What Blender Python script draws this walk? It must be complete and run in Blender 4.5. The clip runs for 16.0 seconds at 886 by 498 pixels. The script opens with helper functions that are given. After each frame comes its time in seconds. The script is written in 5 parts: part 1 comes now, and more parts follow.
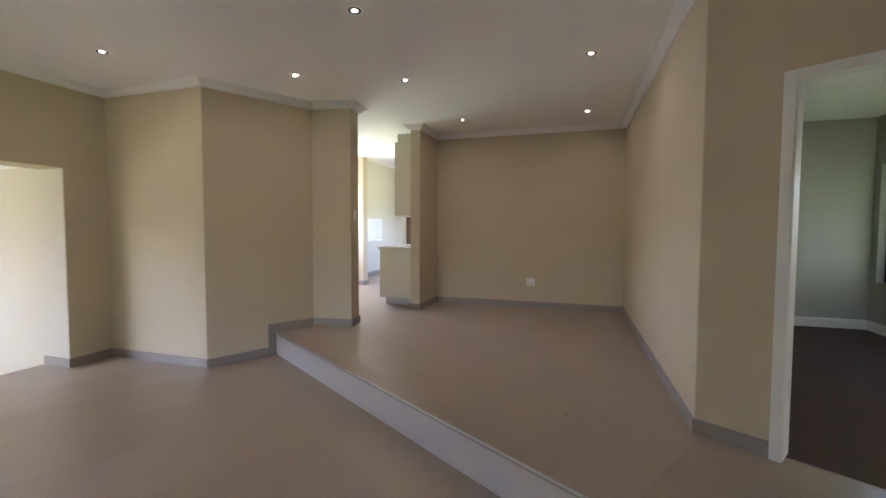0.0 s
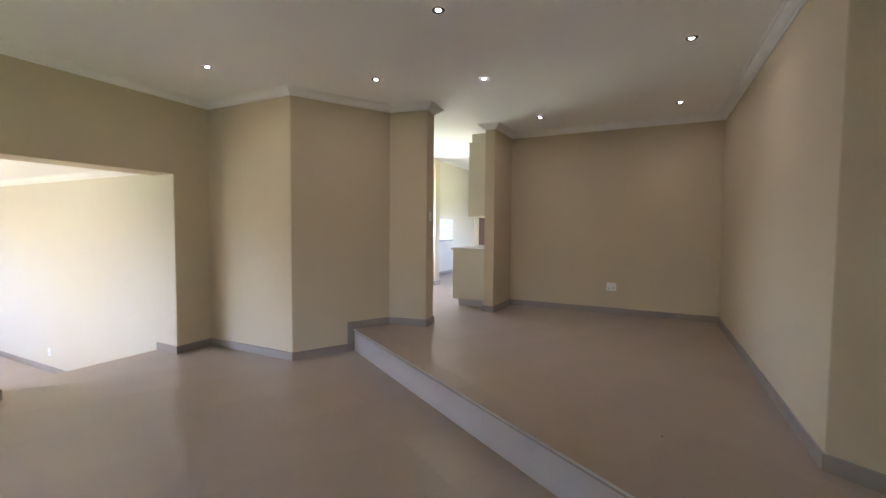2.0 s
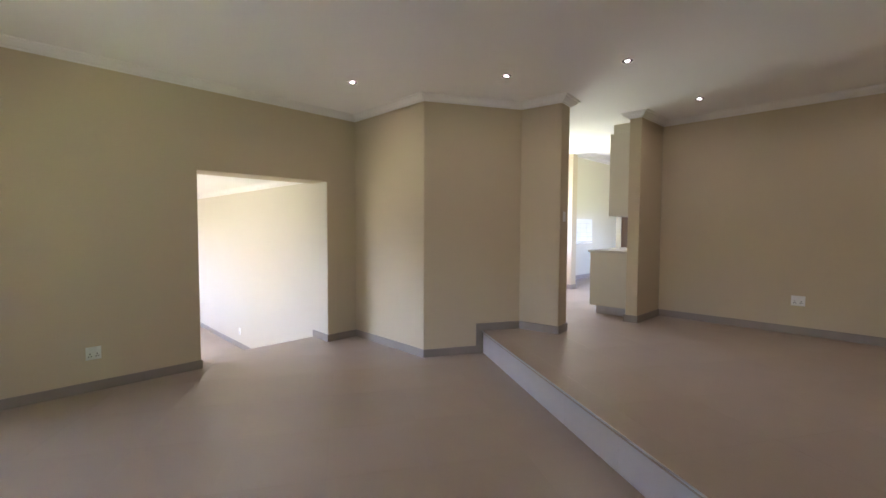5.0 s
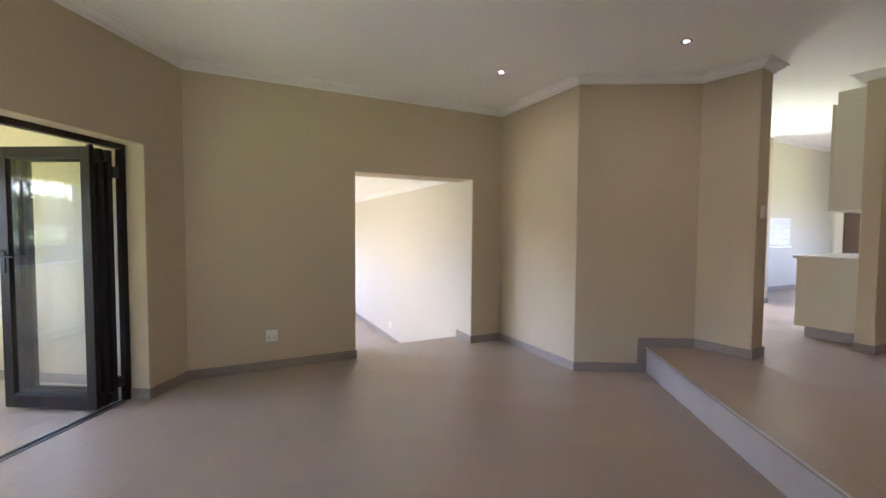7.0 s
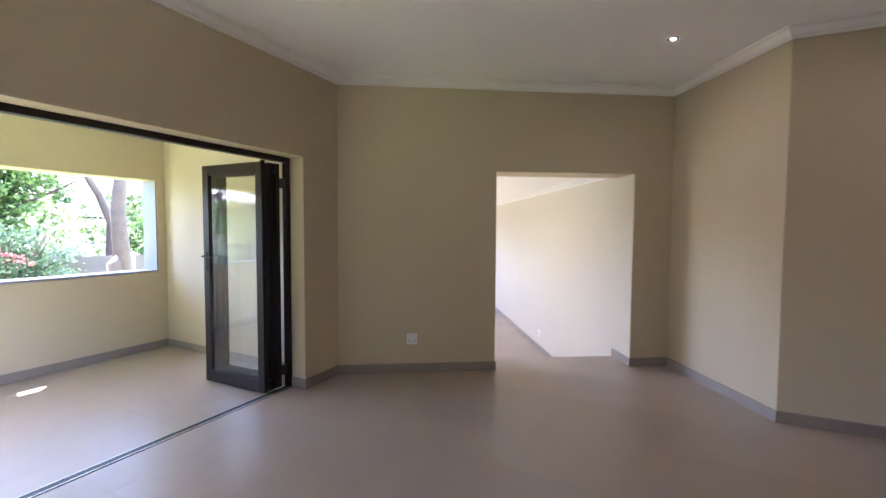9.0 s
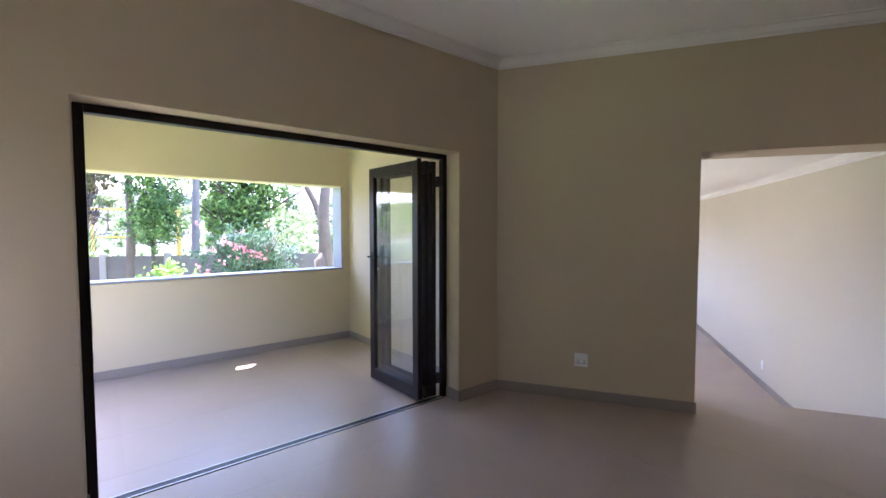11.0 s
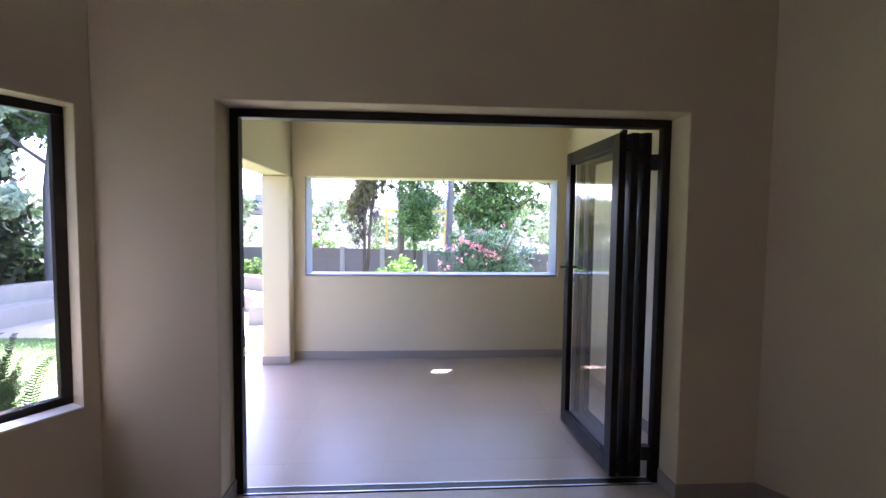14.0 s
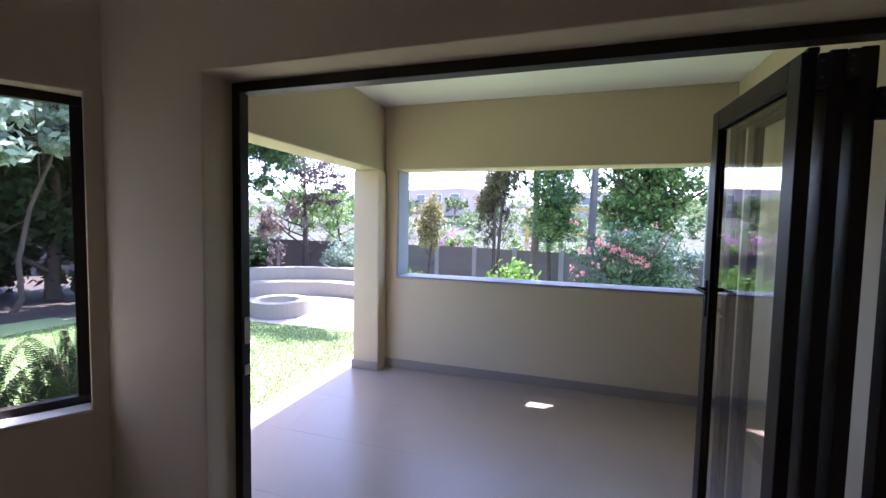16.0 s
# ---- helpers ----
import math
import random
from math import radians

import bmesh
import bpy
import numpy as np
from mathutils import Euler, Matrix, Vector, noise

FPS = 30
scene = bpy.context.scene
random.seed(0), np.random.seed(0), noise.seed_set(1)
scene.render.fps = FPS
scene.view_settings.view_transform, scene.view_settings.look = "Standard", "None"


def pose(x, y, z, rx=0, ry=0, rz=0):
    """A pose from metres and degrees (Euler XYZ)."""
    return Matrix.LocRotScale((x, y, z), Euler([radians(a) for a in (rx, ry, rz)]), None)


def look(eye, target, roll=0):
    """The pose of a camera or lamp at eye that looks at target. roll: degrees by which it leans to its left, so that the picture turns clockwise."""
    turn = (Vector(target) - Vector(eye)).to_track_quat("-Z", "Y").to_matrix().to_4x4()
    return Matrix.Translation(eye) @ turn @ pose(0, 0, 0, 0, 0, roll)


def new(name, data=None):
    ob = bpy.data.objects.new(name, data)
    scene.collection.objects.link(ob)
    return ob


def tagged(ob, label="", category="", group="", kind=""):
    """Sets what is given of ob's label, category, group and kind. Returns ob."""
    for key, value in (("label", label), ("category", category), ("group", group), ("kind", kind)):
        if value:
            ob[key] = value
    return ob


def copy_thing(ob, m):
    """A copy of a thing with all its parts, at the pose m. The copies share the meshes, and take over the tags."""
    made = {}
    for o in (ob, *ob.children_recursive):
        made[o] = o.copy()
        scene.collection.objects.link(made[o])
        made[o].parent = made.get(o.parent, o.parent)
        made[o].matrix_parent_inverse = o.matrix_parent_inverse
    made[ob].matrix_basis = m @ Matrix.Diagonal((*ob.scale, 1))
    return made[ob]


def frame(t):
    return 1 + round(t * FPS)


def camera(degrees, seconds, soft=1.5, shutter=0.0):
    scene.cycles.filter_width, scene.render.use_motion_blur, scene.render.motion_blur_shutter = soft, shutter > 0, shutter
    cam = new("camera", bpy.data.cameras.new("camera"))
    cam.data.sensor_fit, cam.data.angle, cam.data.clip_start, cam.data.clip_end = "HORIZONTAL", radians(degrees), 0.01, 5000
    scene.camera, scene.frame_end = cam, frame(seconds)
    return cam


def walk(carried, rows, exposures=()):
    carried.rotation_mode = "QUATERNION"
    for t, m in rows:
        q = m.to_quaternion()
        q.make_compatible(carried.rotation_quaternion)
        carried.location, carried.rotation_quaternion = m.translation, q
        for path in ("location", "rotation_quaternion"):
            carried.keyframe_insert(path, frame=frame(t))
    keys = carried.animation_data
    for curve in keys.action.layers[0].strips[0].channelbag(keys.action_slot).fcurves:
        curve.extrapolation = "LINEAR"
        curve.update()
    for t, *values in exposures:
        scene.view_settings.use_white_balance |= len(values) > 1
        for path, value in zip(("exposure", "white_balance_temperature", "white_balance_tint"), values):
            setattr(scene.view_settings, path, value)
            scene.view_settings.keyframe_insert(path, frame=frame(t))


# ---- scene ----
cam = camera(92.8, 16.0)
# seconds, eye x y z, yaw, pitch, roll
ROWS = [
    (0, 0.002, 0.002, 1.481, -40.73, -2.74, 0.23),
    (0.5, 0.001, 0.012, 1.478, -38.35, -2.73, 0.28),
    (1, 0.007, 0.038, 1.480, -35.59, -2.69, 0.39),
    (1.5, -0.008, 0.088, 1.485, -33.53, -2.69, 0.43),
    (2, -0.030, 0.124, 1.492, -31.64, -2.77, 0.46),
    (2.5, -0.051, 0.165, 1.495, -29.42, -2.90, 0.41),
    (3, -0.030, 0.181, 1.501, -26.70, -2.95, 0.31),
    (3.5, 0.016, 0.196, 1.509, -23.29, -2.91, 0.24),
    (6, 0.101, 0.289, 1.482, -5.19, -2.68, 0.34),
    (6.5, 0.078, 0.381, 1.471, -0.02, -2.62, 0.40),
    (7, 0.059, 0.520, 1.453, 5.74, -2.58, 0.38),
    (7.5, 0.038, 0.639, 1.450, 10.60, -2.54, 0.44),
    (8, 0.039, 0.721, 1.463, 15.90, -2.52, 0.43),
    (8.5, 0.096, 0.830, 1.486, 21.52, -2.67, 0.35),
    (9, 0.124, 0.908, 1.498, 26.93, -2.76, 0.30),
    (11.5, -0.095, 1.529, 1.493, 57.26, -2.62, -0.04),
    (12, -0.127, 1.628, 1.487, 63.42, -2.55, 0.01),
    (12.5, -0.230, 1.770, 1.477, 69.54, -2.68, 0.13),
    (13, -0.349, 1.959, 1.494, 74.96, -2.84, 0.33),
    (13.5, -0.449, 2.151, 1.511, 80.66, -2.97, 0.41),
    (14, -0.563, 2.321, 1.520, 86.42, -3.04, 0.60),
    (14.5, -0.747, 2.470, 1.516, 91.82, -3.21, 0.71),
    (15, -0.933, 2.600, 1.520, 96.68, -3.30, 0.81),
    (15.5, -1.122, 2.748, 1.535, 101.82, -3.26, 0.92),
    (16, -1.345, 2.838, 1.521, 107.45, -3.45, 1.09),
]
EXPOSURES = [(0.0, 5.09, 6080, 24), (3.5, 5.1, 6060, 25), (7.0, 5.05, 6020, 28), (9.0, 4.84, 5890, 31), (12.0, 4.14, 5620, 34), (14.5, 3.66, 5590, 38), (16.0, 3.06, 5530, 34)]


def eye_pose(x, y, z, yaw, pitch, roll):
    a, b = radians(yaw), radians(pitch)
    ahead = Vector((-math.sin(a) * math.cos(b), math.cos(a) * math.cos(b), math.sin(b)))
    return look((x, y, z), Vector((x, y, z)) + ahead, roll)


walk(cam, [(r[0], eye_pose(*r[1:])) for r in ROWS], EXPOSURES)

# ---------------------------------------------------------------- world and sun
SUN_EL, SUN_AZ = 70.0, 270.0   # height, and compass turn of the sun clockwise from +y
world = bpy.data.worlds.new("World")
scene.world = world
world.use_nodes = True
wn = world.node_tree
sky = wn.nodes.new("ShaderNodeTexSky")
sky.sky_type = "NISHITA"
sky.sun_disc = False
sky.sun_elevation = radians(SUN_EL)
sky.sun_rotation = radians(SUN_AZ)
sky.dust_density = 1.5
wn.links.new(sky.outputs[0], wn.nodes["Background"].inputs[0])
wn.nodes["Background"].inputs[1].default_value = 0.14
sun = new("sun", bpy.data.lights.new("sun", "SUN"))
sun.data.energy = 3.4
sun.data.angle = radians(0.53)
sun.data.color = (1.0, 0.95, 0.86)
SUN_DIR = Vector((math.sin(radians(SUN_AZ)) * math.cos(radians(SUN_EL)), math.cos(radians(SUN_AZ)) * math.cos(radians(SUN_EL)), math.sin(radians(SUN_EL))))
sun.matrix_world = look(SUN_DIR * 30, (0, 0, 0))


def sky_window(name, place, target, w, h, power, color=(0.86, 0.93, 1.0)):
    """An area lamp that stands in a window's opening for the sky outside it."""
    lamp = new(name, bpy.data.lights.new(name, "AREA"))
    lamp.data.shape = "RECTANGLE"
    lamp.data.size, lamp.data.size_y, lamp.data.energy, lamp.data.color = w, h, power, color
    lamp.matrix_world = look(place, target)
    return lamp


# ---------------------------------------------------------------- materials
def material(name, base, rough=0.6, metal=0.0, vary=0.12, scale=3.0, fine=60.0, bump=0.02, tint=None, spec=0.5, per_piece=0.0, coat=0.0):
    """A surface with variation at two scales, fine relief and, for pieces, a slight difference from one to the next."""
    m = bpy.data.materials.new(name)
    m.use_nodes = True
    n, l = m.node_tree.nodes, m.node_tree.links
    b = n["Principled BSDF"]
    co = n.new("ShaderNodeTexCoord")
    big, small = n.new("ShaderNodeTexNoise"), n.new("ShaderNodeTexNoise")
    big.inputs["Scale"].default_value, small.inputs["Scale"].default_value = scale, fine
    big.inputs["Detail"].default_value, small.inputs["Detail"].default_value = 5, 4
    l.new(co.outputs["Object"], big.inputs["Vector"])
    l.new(co.outputs["Object"], small.inputs["Vector"])
    mix = n.new("ShaderNodeMix")
    mix.data_type = "RGBA"
    other = tint or tuple(c * (1 - 2 * vary) for c in base)
    mix.inputs["A"].default_value, mix.inputs["B"].default_value = (*base, 1), (*other, 1)
    ramp = n.new("ShaderNodeMath")
    ramp.operation = "MULTIPLY_ADD"
    ramp.inputs[1].default_value, ramp.inputs[2].default_value = 0.5, 0.0
    l.new(small.outputs["Fac"], ramp.inputs[0])
    add = n.new("ShaderNodeMath")
    add.operation = "MULTIPLY_ADD"
    add.inputs[1].default_value = 0.9
    l.new(big.outputs["Fac"], add.inputs[0])
    l.new(ramp.outputs[0], add.inputs[2])
    sub = n.new("ShaderNodeMath")
    sub.operation, sub.use_clamp = "SUBTRACT", True
    sub.inputs[1].default_value = 0.2
    l.new(add.outputs[0], sub.inputs[0])
    l.new(sub.outputs[0], mix.inputs["Factor"])
    out = mix.outputs["Result"]
    if per_piece:
        info, hsv, mul = n.new("ShaderNodeObjectInfo"), n.new("ShaderNodeHueSaturation"), n.new("ShaderNodeMath")
        mul.operation = "MULTIPLY_ADD"
        mul.inputs[1].default_value, mul.inputs[2].default_value = per_piece, 1 - per_piece / 2
        l.new(info.outputs["Random"], mul.inputs[0])
        l.new(mul.outputs[0], hsv.inputs["Value"])
        l.new(out, hsv.inputs["Color"])
        out = hsv.outputs["Color"]
    l.new(out, b.inputs["Base Color"])
    rmix = n.new("ShaderNodeMath")
    rmix.operation = "MULTIPLY_ADD"
    rmix.inputs[1].default_value, rmix.inputs[2].default_value = 0.16, rough - 0.08
    l.new(big.outputs["Fac"], rmix.inputs[0])
    l.new(rmix.outputs[0], b.inputs["Roughness"])
    b.inputs["Metallic"].default_value = metal
    b.inputs["Specular IOR Level"].default_value = spec
    b.inputs["Coat Weight"].default_value = coat
    if bump:
        bp = n.new("ShaderNodeBump")
        bp.inputs["Strength"].default_value, bp.inputs["Distance"].default_value = 0.6, bump
        l.new(small.outputs["Fac"], bp.inputs["Height"])
        l.new(bp.outputs["Normal"], b.inputs["Normal"])
    return m


def leaf_material(name, base, other):
    """Leaves: two greens mixed leaf by leaf, with light passing through."""
    m = bpy.data.materials.new(name)
    m.use_nodes = True
    n, l = m.node_tree.nodes, m.node_tree.links
    b = n["Principled BSDF"]
    geo, mix = n.new("ShaderNodeNewGeometry"), n.new("ShaderNodeMix")
    mix.data_type = "RGBA"
    mix.inputs["A"].default_value, mix.inputs["B"].default_value = (*base, 1), (*other, 1)
    l.new(geo.outputs["Random Per Island"], mix.inputs["Factor"])
    l.new(mix.outputs["Result"], b.inputs["Base Color"])
    b.inputs["Roughness"].default_value = 0.55
    b.inputs["Specular IOR Level"].default_value = 0.22
    tr, ms = n.new("ShaderNodeBsdfTranslucent"), n.new("ShaderNodeMixShader")
    l.new(mix.outputs["Result"], tr.inputs["Color"])
    ms.inputs[0].default_value = 0.33
    l.new(b.outputs[0], ms.inputs[1])
    l.new(tr.outputs[0], ms.inputs[2])
    l.new(ms.outputs[0], n["Material Output"].inputs[0])
    return m


def glass_material(name):
    m = bpy.data.materials.new(name)
    m.use_nodes = True
    b = m.node_tree.nodes["Principled BSDF"]
    b.inputs["Base Color"].default_value = (0.97, 0.99, 0.98, 1)
    b.inputs["Roughness"].default_value = 0.0
    b.inputs["Transmission Weight"].default_value = 1.0
    b.inputs["IOR"].default_value = 1.45
    return m


def lamp_material(name, color, strength):
    m = bpy.data.materials.new(name)
    m.use_nodes = True
    b = m.node_tree.nodes["Principled BSDF"]
    b.inputs["Emission Color"].default_value = (*color, 1)
    b.inputs["Emission Strength"].default_value = strength
    return m


M_WALL = material("wall_paint", (0.578, 0.484, 0.332), 0.7, vary=0.02, scale=1.2, fine=220, bump=0.0006)
# beige whitened in its colour to stand for strong daylight in sunken room and kitchen
M_WALL_DAYLIT = material("daylit_wall_paint", (0.605, 0.56, 0.455), 0.7, vary=0.02, scale=1.2, fine=220, bump=0.0006)
M_WALL_GREY = material("grey_wall_paint", (0.43, 0.43, 0.38), 0.7, vary=0.02, scale=1.2, fine=220, bump=0.0006)
M_CEIL = material("ceiling_paint", (0.89, 0.87, 0.84), 0.75, vary=0.015, scale=0.8, fine=150, bump=0.0004)
M_CORN = material("cornice_paint", (0.82, 0.80, 0.77), 0.55, vary=0.01, scale=2, fine=120, bump=0.0003)
M_TILE = material("floor_tile", (0.395, 0.311, 0.245), 0.34, vary=0.08, scale=1.6, fine=90, bump=0.0004, per_piece=0.03, spec=0.5)
M_GROUT = material("grout", (0.36, 0.284, 0.224), 0.4, vary=0.1, scale=4, fine=200, bump=0.001)
M_SKIRT = material("skirting_tile", (0.295, 0.253, 0.218), 0.38, vary=0.05, scale=2.5, fine=90, bump=0.0004)
M_RISER = material("riser_tile", (0.48, 0.44, 0.43), 0.38, vary=0.05, scale=2.5, fine=90, bump=0.0004)
M_STRIP = material("aluminium_strip", (0.6, 0.6, 0.6), 0.36, metal=1.0, vary=0.05, scale=6, fine=150, bump=0)
M_ALU = material("bronze_aluminium", (0.017, 0.011, 0.008), 0.38, metal=0.0, vary=0.1, scale=5, fine=200, bump=0, spec=0.3)
M_BLACK = material("black_rubber", (0.012, 0.012, 0.012), 0.6, vary=0.1, scale=9, fine=100, bump=0.0003)
M_GLASS = glass_material("clear_glass")
M_PLASTIC = material("white_plastic", (0.82, 0.82, 0.8), 0.35, vary=0.01, scale=10, fine=200, bump=0)
M_DOORFRAME = material("white_gloss_paint", (0.78, 0.77, 0.74), 0.35, vary=0.03, scale=3, fine=120, bump=0.0003)
M_CARPET = material("brown_carpet", (0.075, 0.045, 0.037), 0.95, vary=0.2, scale=5, fine=400, bump=0.004)
M_CAB = material("cream_cabinet", (0.72, 0.68, 0.56), 0.4, vary=0.02, scale=3, fine=100, bump=0.0002)
M_TOP = material("cream_stone_worktop", (0.75, 0.72, 0.66), 0.25, vary=0.06, scale=20, fine=180, bump=0)
M_WTILE = material("white_wall_tile", (0.82, 0.82, 0.8), 0.2, vary=0.02, scale=5, fine=80, bump=0.0002, per_piece=0.05)
M_KICK = material("grey_plinth", (0.6, 0.6, 0.63), 0.4, metal=0.5, vary=0.05, scale=5, fine=120, bump=0)
M_WOODDARK = material("brown_board", (0.16, 0.095, 0.06), 0.5, vary=0.15, scale=6, fine=70, bump=0.0005)
M_LAMP = lamp_material("downlight_glow", (1.0, 0.91, 0.80), 5.0)
M_CHROME = material("satin_chrome", (0.7, 0.7, 0.7), 0.25, metal=1.0, vary=0.03, scale=8, fine=100, bump=0)


# ---------------------------------------------------------------- mesh helpers
A32 = radians(32.0)
UX, UY = math.cos(A32), math.sin(A32)


def uv(u, v):
    """A place in the plan from its numbers along and across the slanted grid of the house."""
    return (u * UX - v * UY, u * UY + v * UX)


def link(name, verts, faces, mat, parent=None, smooth=False, bevel=0.0, seg=2, label=""):
    me = bpy.data.meshes.new(name)
    me.from_pydata([tuple(v) for v in verts], [], [tuple(f) for f in faces])
    bm = bmesh.new()
    bm.from_mesh(me)
    bmesh.ops.remove_doubles(bm, verts=bm.verts, dist=1e-5)
    bmesh.ops.recalc_face_normals(bm, faces=bm.faces)
    bm.to_mesh(me)
    bm.free()
    me.materials.append(mat)
    ob = new(name, me)
    if smooth:
        for p in me.polygons:
            p.use_smooth = True
    if bevel:
        mod = ob.modifiers.new("bevel", "BEVEL")
        mod.width, mod.segments, mod.limit_method, mod.angle_limit = bevel, seg, "ANGLE", radians(35)
    if parent is not None:
        ob.parent = parent
    if label:
        ob["label"] = label
    return ob


def box_data(x0, y0, z0, x1, y1, z1):
    v = [(x, y, z) for z in (z0, z1) for x, y in ((x0, y0), (x1, y0), (x1, y1), (x0, y1))]
    return v, [(0, 3, 2, 1), (4, 5, 6, 7), (0, 1, 5, 4), (1, 2, 6, 5), (2, 3, 7, 6), (3, 0, 4, 7)]


def box(name, lo, hi, mat, parent=None, bevel=0.0, m=None, label=""):
    v, f = box_data(*lo, *hi)
    if m is not None:
        v = [m @ Vector(p) for p in v]
    return link(name, v, f, mat, parent, bevel=bevel, label=label)


def prism_data(poly, z0, z1):
    n = len(poly)
    v = [(*p[:2], z0) for p in poly] + [(*p[:2], z1) for p in poly]
    f = [tuple(range(n))[::-1], tuple(range(n, 2 * n))] + [(i, (i + 1) % n, n + (i + 1) % n, n + i) for i in range(n)]
    return v, f


def prism(name, poly, z0, z1, mat, parent=None, bevel=0.0, label=""):
    v, f = prism_data(poly, z0, z1)
    return link(name, v, f, mat, parent, bevel=bevel, label=label)


def structure(ob, label, category=""):
    return tagged(ob, label, category, kind="structure")


def wall(name, p0, p1, z0, z1, mat, label, thick=0.23, side=1, holes=(), start=0.0, end=0.0, bevel=0.006):
    """A wall whose room face runs from p0 to p1; its body lies to the left (side 1) or right (-1) of that way. Holes: from, to, bottom, top."""
    p0, p1 = Vector(p0), Vector(p1)
    d = (p1 - p0).normalized()
    n = Vector((-d.y, d.x)) * side
    length = (p1 - p0).length
    ss = sorted({-start, length + end, *(h[0] for h in holes), *(h[1] for h in holes)})
    zs = sorted({z0, z1, *(h[2] for h in holes), *(h[3] for h in holes)})
    full = lambda i, j: 0 <= i < len(ss) - 1 and 0 <= j < len(zs) - 1 and not any(
        h[0] <= (ss[i] + ss[i + 1]) / 2 <= h[1] and h[2] <= (zs[j] + zs[j + 1]) / 2 <= h[3] for h in holes)
    verts, faces = [], []

    def at(s, k, z):
        q = p0 + d * s + n * (thick * k)
        verts.append((q.x, q.y, z))
        return len(verts) - 1

    for i in range(len(ss) - 1):
        for j in range(len(zs) - 1):
            if not full(i, j):
                continue
            a, b, lo, hi = ss[i], ss[i + 1], zs[j], zs[j + 1]
            for k in (0, 1):
                faces.append([at(a, k, lo), at(b, k, lo), at(b, k, hi), at(a, k, hi)])
            if not full(i - 1, j):
                faces.append([at(a, 0, lo), at(a, 1, lo), at(a, 1, hi), at(a, 0, hi)])
            if not full(i + 1, j):
                faces.append([at(b, 0, lo), at(b, 1, lo), at(b, 1, hi), at(b, 0, hi)])
            if not full(i, j - 1):
                faces.append([at(a, 0, lo), at(b, 0, lo), at(b, 1, lo), at(a, 1, lo)])
            if not full(i, j + 1):
                faces.append([at(a, 0, hi), at(b, 0, hi), at(b, 1, hi), at(a, 1, hi)])
    return structure(link(name, verts, faces, mat, bevel=bevel, seg=3), label, "wall")


def run(name, points, profile, mat, label, category, side=1):
    """A moulding with the given profile (off the wall, height) along a line of points on the wall's face, mitred at its corners. side: 1 when the room lies to the right of the line."""
    pts = [Vector(p) for p in points]
    dirs = [(b - a).normalized() for a, b in zip(pts, pts[1:])]
    norm = [Vector((d.y, -d.x)) * side for d in dirs]
    offs = []
    for i in range(len(pts)):
        a, b = norm[max(i - 1, 0)], norm[min(i, len(norm) - 1)]
        s = a + b
        offs.append(s * (2 / s.length_squared) * 1.0 if s.length > 1e-6 else a)
    k = len(profile)
    verts = [(p.x + o.x * a, p.y + o.y * a, z) for p, o in zip(pts, offs) for a, z in profile]
    faces = [(i * k + j, i * k + (j + 1) % k, (i + 1) * k + (j + 1) % k, (i + 1) * k + j) for i in range(len(pts) - 1) for j in range(k)]
    faces += [tuple(range(k)), tuple(range((len(pts) - 1) * k, len(pts) * k))]
    return structure(link(name, verts, faces, mat), label, category)


# ---------------------------------------------------------------- plan
S = 0.267          # upper floor
H = 3.0            # ceiling
XB = -2.765        # room face of the folding-door wall
pW = (XB, 4.240)
pA = uv(3.47, 5.07)
pB = (0.988, 4.972)
pC = (2.20, 5.035)
pD = (2.522, 4.651)
pK = (2.7185, 4.8118)
pE = (3.823, 4.969)
pE0 = (3.740, 5.095)
pF = uv(6.62, 2.16)
pG = uv(6.62, -0.69)
pH = uv(2.80, -0.70)
pH = (2.75, pH[1])
pCR = (XB, 0.726)
M32 = (math.cos(-A32), math.sin(-A32))
pN = (pCR[0] + M32[0] * 4.0, pCR[1] + M32[1] * 4.0)
pS = (2.75, pN[1])
XS = 1.708         # nosing of the step
XR = 1.732         # riser
OL, OR = 1.532, 3.034   # opening to the sunken room, along the slanted wall
uW = pW[0] * UX + pW[1] * UY
PL0, PL1 = 1.312, 3.778   # folding door opening
LOW, LOWC = -0.72, 2.19  # sunken room's floor and ceiling
PC = 2.71          # patio ceiling

# ---------------------------------------------------------------- walls
BEIGE = "smooth beige painted plaster wall"
wall("wall_folding_doors", pCR, pW, -0.15, H, M_WALL, "beige plaster wall round the wide folding door opening", side=1, thick=0.27,
     holes=[(PL0 - pCR[1], PL1 - pCR[1], -0.16, 2.142)], start=0.1, end=0.2)
wall("wall_sunken_opening", pW, pA, -0.9, H, M_WALL, "beige plaster wall with a plain opening to the sunken room", side=1, thick=0.39,
     holes=[(OL - uW, OR - uW + 0.004, -0.02, 2.094)], end=0.3)
wall("wall_slanted_nook", pA, pB, 0, H, M_WALL, BEIGE, side=1, thick=0.5, start=0.1)
wall("wall_step_end", pB, pC, 0, H, M_WALL, BEIGE, side=1, thick=0.5)
wall("wall_kitchen_stub", pC, pD, 0, H, M_WALL, "beige plaster stub wall beside the kitchen opening", side=1, thick=0.25, start=0.3)
wall("wall_dining_nib", pE, pF, 0, H, M_WALL, "beige plaster nib wall between dining area and kitchen", side=1, thick=0.15, end=0.1)
wall("wall_dining_back", pF, pG, 0, H, M_WALL, BEIGE, side=1, thick=0.2, start=0.15, end=0.2)
wall("wall_dining_side", pG, pH, 0, H, M_WALL, BEIGE, side=1, thick=0.14)
DOOR0, DOOR1, DOORT = 0.50, -0.36, 2.285
